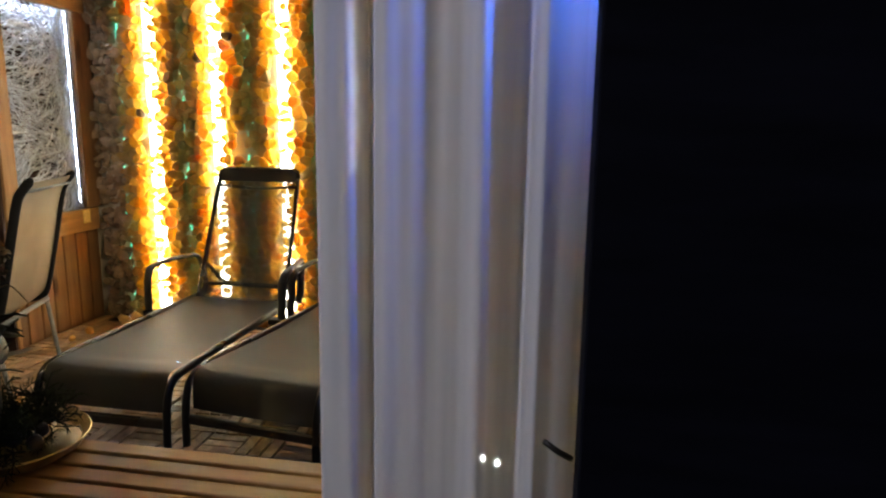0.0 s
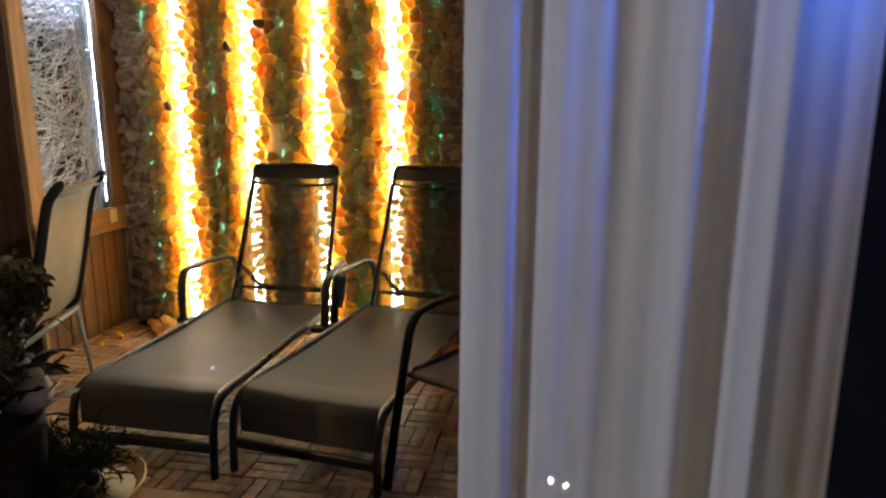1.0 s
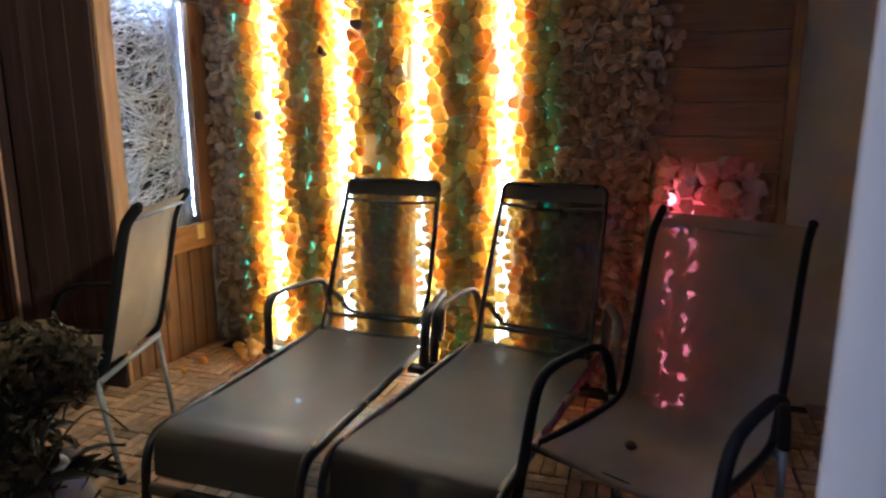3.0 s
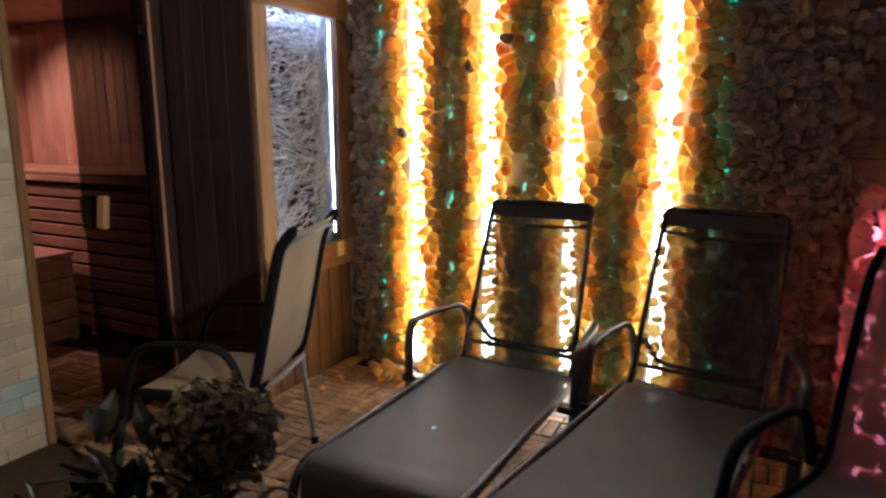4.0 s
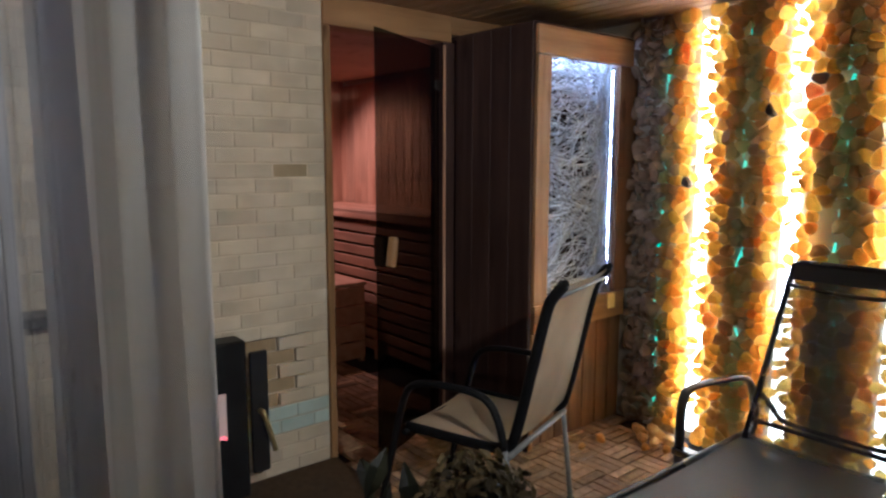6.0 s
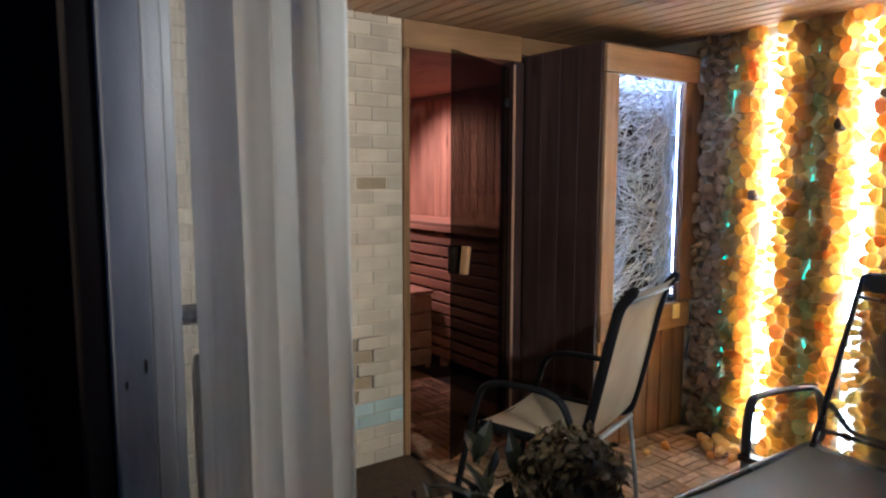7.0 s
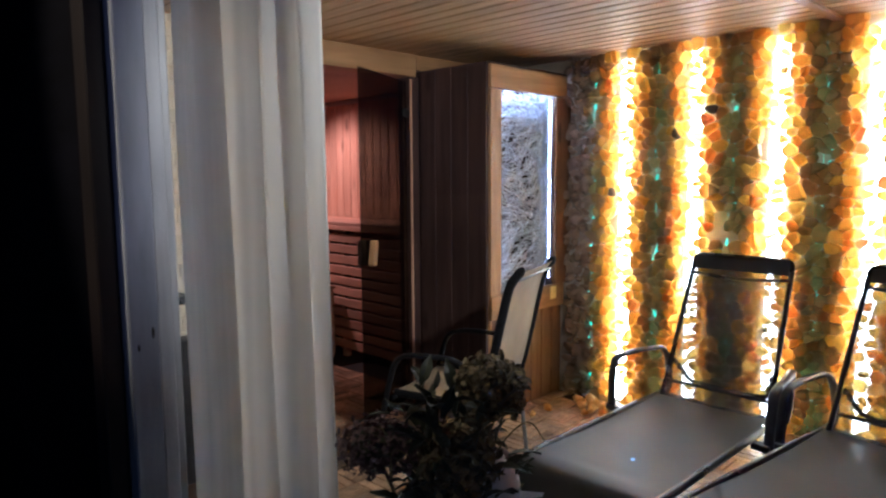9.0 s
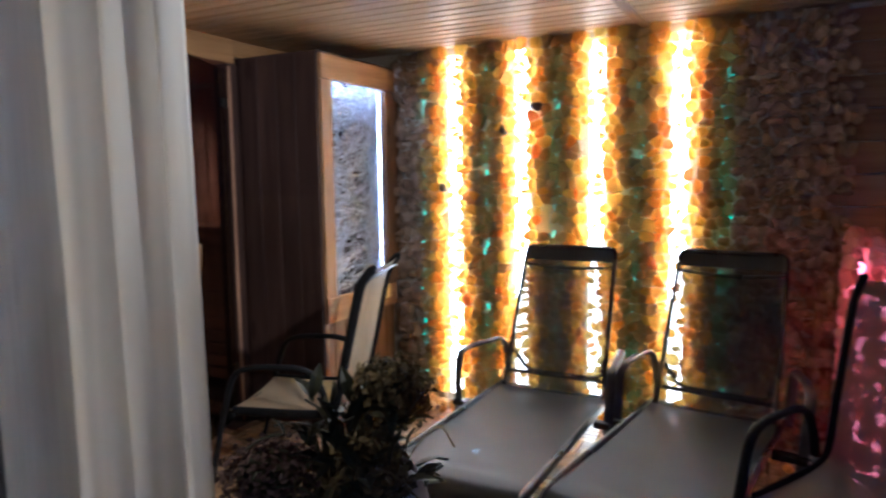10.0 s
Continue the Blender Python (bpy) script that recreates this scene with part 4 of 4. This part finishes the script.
for i in range(190):
    a, zz = rng.uniform(0, 6.28), rng.uniform(0.20, 0.47)
    d = rng.uniform(0.03, 0.12)
    k = rng.uniform(0.035, 0.085)
    placed.append((0, Matrix.Translation((d * math.cos(a), d * math.sin(a) * 1.15, zz)) @ Matrix.Rotation(a - 1.57, 4, "Z") @ Euler((rng.uniform(-0.5, 1.4), rng.uniform(-0.6, 0.6), rng.uniform(-0.7, 0.7))).to_matrix().to_4x4() @ Matrix.Diagonal((k, k, k, 1))))
joined("leaves", big, placed, M_LEAF, bouquet)
for a in (0.3, 1.2, 2.4, 3.3, 4.4, 5.4):
    q = [(0.05 * math.cos(a), 0.05 * math.sin(a), 0.24), (0.10 * math.cos(a + 0.2), 0.11 * math.sin(a + 0.2), 0.36), (0.16 * math.cos(a + 0.3), 0.16 * math.sin(a + 0.3), 0.40 + 0.02 * math.sin(a * 7)), (0.20 * math.cos(a + 0.5), 0.20 * math.sin(a + 0.5), 0.36)]
    part("twig", tube(bmesh.new(), smooth_path(q, 4), 0.0016, seg=5), M_DRY, bouquet)
bm = bmesh.new()
ball(bm, (0, 0, 0.205), 0.112, 3, (1, 1, 0.25))
part("moss_filling", bm, M_MOSS, bouquet)

bm = bmesh.new()
prof = [(0.030, 0.0), (0.040, 0.012), (0.042, 0.030), (0.036, 0.055), (0.025, 0.076), (0.012, 0.090), (0.003, 0.095)]
rings = [[bm.verts.new((r * math.cos(k * 0.3927), r * 1.15 * math.sin(k * 0.3927), z)) for k in range(16)] for r, z in prof]
for a, b in zip(rings, rings[1:]):
    for k in range(16):
        bm.faces.new((a[k], a[(k + 1) % 16], b[(k + 1) % 16], b[k])).smooth = True
bm.faces.new(rings[0][::-1])
bm.faces.new(rings[-1])
sheet(bm, [[(0.03 + 0.06 * t, x * (0.026 - 0.016 * t), 0.018 + 0.012 * t) for x in (-1, -0.5, 0, 0.5, 1)] for t in (0, 0.35, 0.7, 1.0)], 0.006)
ball(bm, (-0.012, 0.012, 0.088), 0.017, 3)
tube(bm, [(-0.028, 0.022, 0.088), (-0.042, 0.032, 0.083)], 0.004, seg=6)
bird = part("bird_figurine", bm, M_CERAMIC)
bird.matrix_basis = pose(1.262, -1.905, TZ + 0.228, 0, 0, 25)
tagged(bird, "small white ceramic bird among dried flowers", "figurine")
orb = part("round_ornament", ball(bmesh.new(), (0, 0, 0), 0.036, 3, (1, 1, 0.92)), M_DRY_PURPLE)
orb.location = (1.232, -1.885, TZ + 0.300)
tagged(orb, "dull mauve round ornament resting on the dried flowers", "ornament")


# ---------------------------------------------------------------- stones on the floor
lumps = [mesh_of(lump(40 + i, 0.8, 15, True), "salt_stone", M_LUMP) for i in range(5)]
rng = random.Random(8)
spots = [(-0.072, -0.043, 0.024), (-0.07, 0.096, 0.03), (0.02, 0.30, 0.04), (0.06, 0.25, 0.035), (0.10, 0.31, 0.045), (0.13, 0.24, 0.034), (0.17, 0.30, 0.04), (0.20, 0.23, 0.03), (-0.02, 0.33, 0.036), (0.06, 0.34, 0.05), (0.24, 0.30, 0.036), (0.28, 0.25, 0.03), (0.12, 0.18, 0.028),
         (1.20, -0.32, 0.026), (1.22, -0.45, 0.022), (1.18, 0.25, 0.03), (1.26, 0.30, 0.036), (1.98, 0.28, 0.03), (1.92, 0.22, 0.028), (1.86, 0.30, 0.034), (1.70, 0.32, 0.03)]
for i, (x, y, r) in enumerate(spots):
    ob = new("salt_stone", lumps[i % 5])
    ob.matrix_basis = Matrix.Translation((x, y, r * 0.7)) @ Matrix.Rotation(rng.uniform(0, 6.28), 4, "Z") @ Matrix.Diagonal((r, r, r * 0.85, 1))
    tagged(ob, "loose pale orange salt stone on the deck", "stone", "fallen salt stones")


# ---------------------------------------------------------------- wall pieces: light strips, salt stones, planks
STRIPS = (0.165, 0.572, 0.982, 1.392)
STRINGS = (-0.03, 0.37, 0.777, 1.187, 1.60)
strips = thing("light_strips", pose(0, 0, 0), "four warm white vertical light strips behind the stones", "light strip", kind="structure")
for x in STRIPS:
    part("light_strip", box(bmesh.new(), x - 0.030, x + 0.030, WALL - 0.008, WALL - 0.002, 0.03, CEIL - 0.05), M_STRIP, strips)
greens = thing("green_light_strings", pose(0, 0, 0), "small green lights in strings between the stones", "light string", kind="structure")
led = mesh_of(box(bmesh.new(), -0.0011, 0.0011, -0.002, 0.002, -0.024, 0.024), "green_lamp", M_GREEN)
deep = mesh_of(box(bmesh.new(), -0.003, 0.003, -0.0015, 0.0015, -0.040, 0.040), "green_lamp", M_GREEN_DEEP)
rng = random.Random(3)
for x in STRINGS:
    for k in range(17):
        piece("lamp", deep, greens, pose(x + rng.uniform(-0.03, 0.03), WALL - 0.006, 0.12 + k * 0.11 + rng.uniform(-0.03, 0.03), 0, rng.uniform(-25, 25), 0))
for x in STRINGS:
    z = rng.uniform(0.08, 0.2)
    while z < CEIL - 0.08:
        piece("lamp", led, greens, pose(x + rng.uniform(-0.010, 0.010), WALL - rng.uniform(0.010, 0.044), z, 0, rng.uniform(-5, 5), 0))
        z += rng.choice((0.05, 0.08, 0.14, 0.22))

stone_wall = thing("stone_facing", pose(0, 0, 0), "wall facing of amber salt stones and dusky rock", "stone wall", kind="structure")
rng = random.Random(17)


def cell(c, others, reach):
    """The polygon of points that lie nearer to c than to any other seed."""
    poly = [Vector((c.x + a * reach, c.y + b * reach)) for a, b in ((-1, -1), (1, -1), (1, 1), (-1, 1))]
    for o in others:
        n, mid = o - c, (o + c) / 2
        out = []
        for k, p in enumerate(poly):
            q = poly[(k + 1) % len(poly)]
            dp, dq = (p - mid).dot(n), (q - mid).dot(n)
            if dp <= 0:
                out.append(p)
            if dp * dq < 0:
                out.append(p + (q - p) * (dp / (dp - dq)))
        poly = out
    return poly


def stone(poly, c, shrink, thick, back):
    """An angular stone glued to the panel by its flat back: outline, chamfer and a broken front."""
    pts = []
    for p in poly:
        if not pts or (p - pts[-1]).length > 0.008:
            pts.append(p)
    pts = [(p - c) * shrink for p in pts]
    cut = rng.uniform(0.20, 0.30)
    pts = [q for a, b in zip(pts, pts[1:] + pts[:1]) for q in (a + (b - a) * cut, b + (a - b) * cut)]
    n, vs, fs = len(pts), [], []
    tx, tz, k = rng.uniform(-0.25, 0.25), rng.uniform(-0.25, 0.25), rng.uniform(0.66, 0.86)
    for y, f, t in ((back, 0.94, 0), (back - thick * 0.45, 1.0, 0.3), (back - thick, k, 1.0)):
        for p in pts:
            vs.append((p.x * f, y + t * (p.x * tx + p.y * tz), p.y * f))
    vs.append((rng.uniform(-0.008, 0.008), back - thick * rng.uniform(1.0, 1.25), rng.uniform(-0.008, 0.008)))
    for r in (0, n):
        for a in range(n):
            b = (a + 1) % n
            fs.append((r + a, r + b, r + n + b, r + n + a))
    for a in range(n):
        fs.append((2 * n + a, 2 * n + (a + 1) % n, 3 * n))
    me = bpy.data.meshes.new("stone")
    me.from_pydata(vs, [], fs)
    return me


# seeds of the panel's stones, loosely in rows
seeds, row, z = [], 0, 0.02
while z < CEIL - 0.01:
    x = -0.06 + (row % 2) * 0.033
    while x < 1.68:
        if rng.random() > 0.13:
            seeds.append(Vector((x + rng.uniform(-0.021, 0.021), z + rng.uniform(-0.020, 0.020))))
        x += rng.uniform(0.040, 0.060)
    z += 0.046
    row += 1
SMOKY = ((0.474, 1.564), (0.669, 1.678), (0.102, 1.241))
RUSSET = ((1.429, 1.296), (1.338, 1.518), (1.345, 1.44), (1.355, 1.03), (0.64, 1.62))
marked = {}
for spots_of, mat in ((SMOKY, M_SMOKY), (RUSSET, M_RUSSET)):
    for q in spots_of:
        k = min(range(len(seeds)), key=lambda i: (seeds[i] - Vector(q)).length)
        seeds[k] = Vector(q)
        marked[k] = mat
amber, dull, shown = [], [], 0
for k, c in enumerate(seeds):
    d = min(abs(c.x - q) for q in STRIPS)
    own = marked.get(k)
    gap = ((c.x - 0.735) / 0.06) ** 2 + ((c.y - 1.06) / 0.10) ** 2 < 1 and rng.random() < 0.7
    core = d < 0.036 + 0.009 * math.sin(c.y * 13 + c.x * 7)
    if not own and (c.x < -0.035 or c.x > 1.645 or gap or (min(abs(c.x - q) for q in STRINGS) < 0.016 and rng.random() < 0.12) or (core and rng.random() < 0.48)):
        continue
    near = [o for o in seeds if o is not c and (o - c).length < 0.15]
    near.sort(key=lambda o: (o - c).length)
    poly = cell(c, near, 0.046)
    if len(poly) < 3:
        continue
    # far from a strip the falloff of light comes from the dimmer colour
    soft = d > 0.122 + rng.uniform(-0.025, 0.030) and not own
    if soft:
        shrink = rng.uniform(1.02, 1.10)
    elif core:
        shrink = rng.uniform(0.60, 0.93)
    else:
        shrink = rng.uniform(0.80, 0.94) if d < 0.055 else rng.uniform(0.97, 1.08)
    if own:
        shrink = 0.95
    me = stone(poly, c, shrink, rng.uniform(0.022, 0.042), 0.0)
    me.materials.append(own or (M_DIMMED if soft else M_SALT))
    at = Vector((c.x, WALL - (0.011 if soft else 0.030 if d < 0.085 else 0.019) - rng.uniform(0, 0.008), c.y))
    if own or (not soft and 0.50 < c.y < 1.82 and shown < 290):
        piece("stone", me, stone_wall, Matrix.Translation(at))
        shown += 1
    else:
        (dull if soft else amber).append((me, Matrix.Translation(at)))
for rows, mat in ((amber, M_SALT), (dull, M_DIMMED)):
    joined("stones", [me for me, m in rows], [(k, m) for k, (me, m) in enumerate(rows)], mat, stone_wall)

# rubble at both ends of the panel
bases = [mesh_of(lump(i, 0.6, 11), "rubble", M_ROCK) for i in range(12)]
rubble, pale, z, row = [], [], 0.02, 0
while z < CEIL - 0.01:
    edge = 2.11 + 0.04 * math.sin(z * 9) + rng.uniform(-0.03, 0.03)
    for x0, x1 in ((PX + 0.02, -0.035), (1.655, edge)):
        x = x0 + (row % 2) * 0.02
        while x < x1:
            r = rng.uniform(0.026, 0.046) if x0 < 0 else rng.uniform(0.027, 0.046)
            (pale if x0 < 0 else rubble).append((rng.randrange(12), Matrix.Translation((x + rng.uniform(-0.01, 0.01), WALL - 0.030 + rng.uniform(-0.020, 0.014), z + rng.uniform(-0.012, 0.012))) @ spin(rng) @ Matrix.Diagonal((r * rng.uniform(0.85, 1.25), r, r * rng.uniform(0.85, 1.15), 1))))
            x += rng.uniform(0.034, 0.050)
    z += 0.046
    row += 1
joined("stones", bases, rubble, M_ROCK, stone_wall)
joined("stones", bases, pale, M_PALE, stone_wall)

plank_wall = thing("plank_wall", pose(0, 0, 0), "horizontal brown planks beside the stone facing", "panelling", kind="structure")
pm = mesh_of(box(bmesh.new(), 0, 0.56, -0.018, 0, 0, 0.138, 0.003), "plank", M_PINE_X)
for i in range(14):
    piece("plank", pm, plank_wall, pose(2.0, WALL - 0.002, 0.02 + i * 0.142))
bm = box(bmesh.new(), 2.562, 2.60, WALL - 0.045, WALL - 0.001, 0, CEIL, 0.004)
setting("trim", bm, M_PINE, "pale corner strip at the end of the planks", "trim")

# ---------------------------------------------------------------- bricks
BL, BHT, RISE = 0.155, 0.0555, 0.0605


def brick_pair(depth, material):
    return [mesh_of(box(bmesh.new(), 0, depth, 0, l, 0, BHT, 0.003), "brick", material) for l in (BL, BL / 2 - 0.002)]


painted, bare, blue = brick_pair(0.0165, M_BRICK), brick_pair(0.0095, M_BARE), brick_pair(0.0168, M_BLUISH)
BARE_FROM = {5: -1.16, 6: -1.22, 7: -1.17, 8: -1.22, 9: -1.25}
rng = random.Random(2)
for c in range(34):
    z = 0.003 + c * RISE
    y, half = -1.002, c % 2
    while y > -2.22:
        half = half or y - BL < -2.30
        l = BL / 2 - 0.002 if half else BL
        mid = y - l / 2
        kind = painted
        if c in (3, 4) and mid > -1.35:
            kind = blue
        if c in BARE_FROM and -1.42 < mid < BARE_FROM[c]:
            kind = bare
        if c == 21 and abs(mid + 1.16) < 0.05:
            kind = bare
        piece("brick", kind[int(half)], wall_west, pose(BRICK_X - (0.027 if kind is bare and c < 12 else 0.0130 if kind is bare else 0.0165) + rng.uniform(-0.001, 0.001), y - l, z, 0, 0, rng.uniform(-0.25, 0.25)))
        y -= l + 0.004
        half = 0

# ---------------------------------------------------------------- deck tiles
PITCH, TURN = 0.1535, 0.9
deck = thing("deck_tiles", pose(0, 0, 0, 0, 0, TURN), "chequered wooden deck tiles with dark gaps", "deck", kind="structure")
sw = (PITCH - 0.004) / 3
sx = mesh_of(box(bmesh.new(), 0, PITCH - 0.005, 0, sw - 0.006, -0.014, 0.0, 0.0018), "slat", M_DECK)
sy = mesh_of(box(bmesh.new(), 0, sw - 0.006, 0, PITCH - 0.005, -0.014, 0.0, 0.0018), "slat", M_DECK)
rng = random.Random(4)
rest = []
for i in range(-20, 23):
    for j in range(-15, 4):
        ax = (i + j) % 2
        near = (-2 <= i <= 4 and -5 <= j <= 2) or (9 <= i <= 14 and -9 <= j <= -3)
        for k in range(3):
            x, y = i * PITCH + (0 if ax else k * sw), j * PITCH + (k * sw if ax else 0)
            if y > WALL - 0.16 or (x < BRICK_X + 0.02 and not (-1.35 < y < -0.16 and (-0.95 < y < -0.50 or x < BRICK_X - 0.30))):
                continue
            m = pose(x + 0.003, y + 0.003, rng.uniform(-0.0012, 0.0012), rng.uniform(-0.15, 0.15), rng.uniform(-0.15, 0.15), 0)
            if near:
                piece("slat", sx if ax else sy, deck, m)
            else:
                rest.append((0 if ax else 1, m))
joined("slats", [sx, sy], rest, M_DECK, deck)
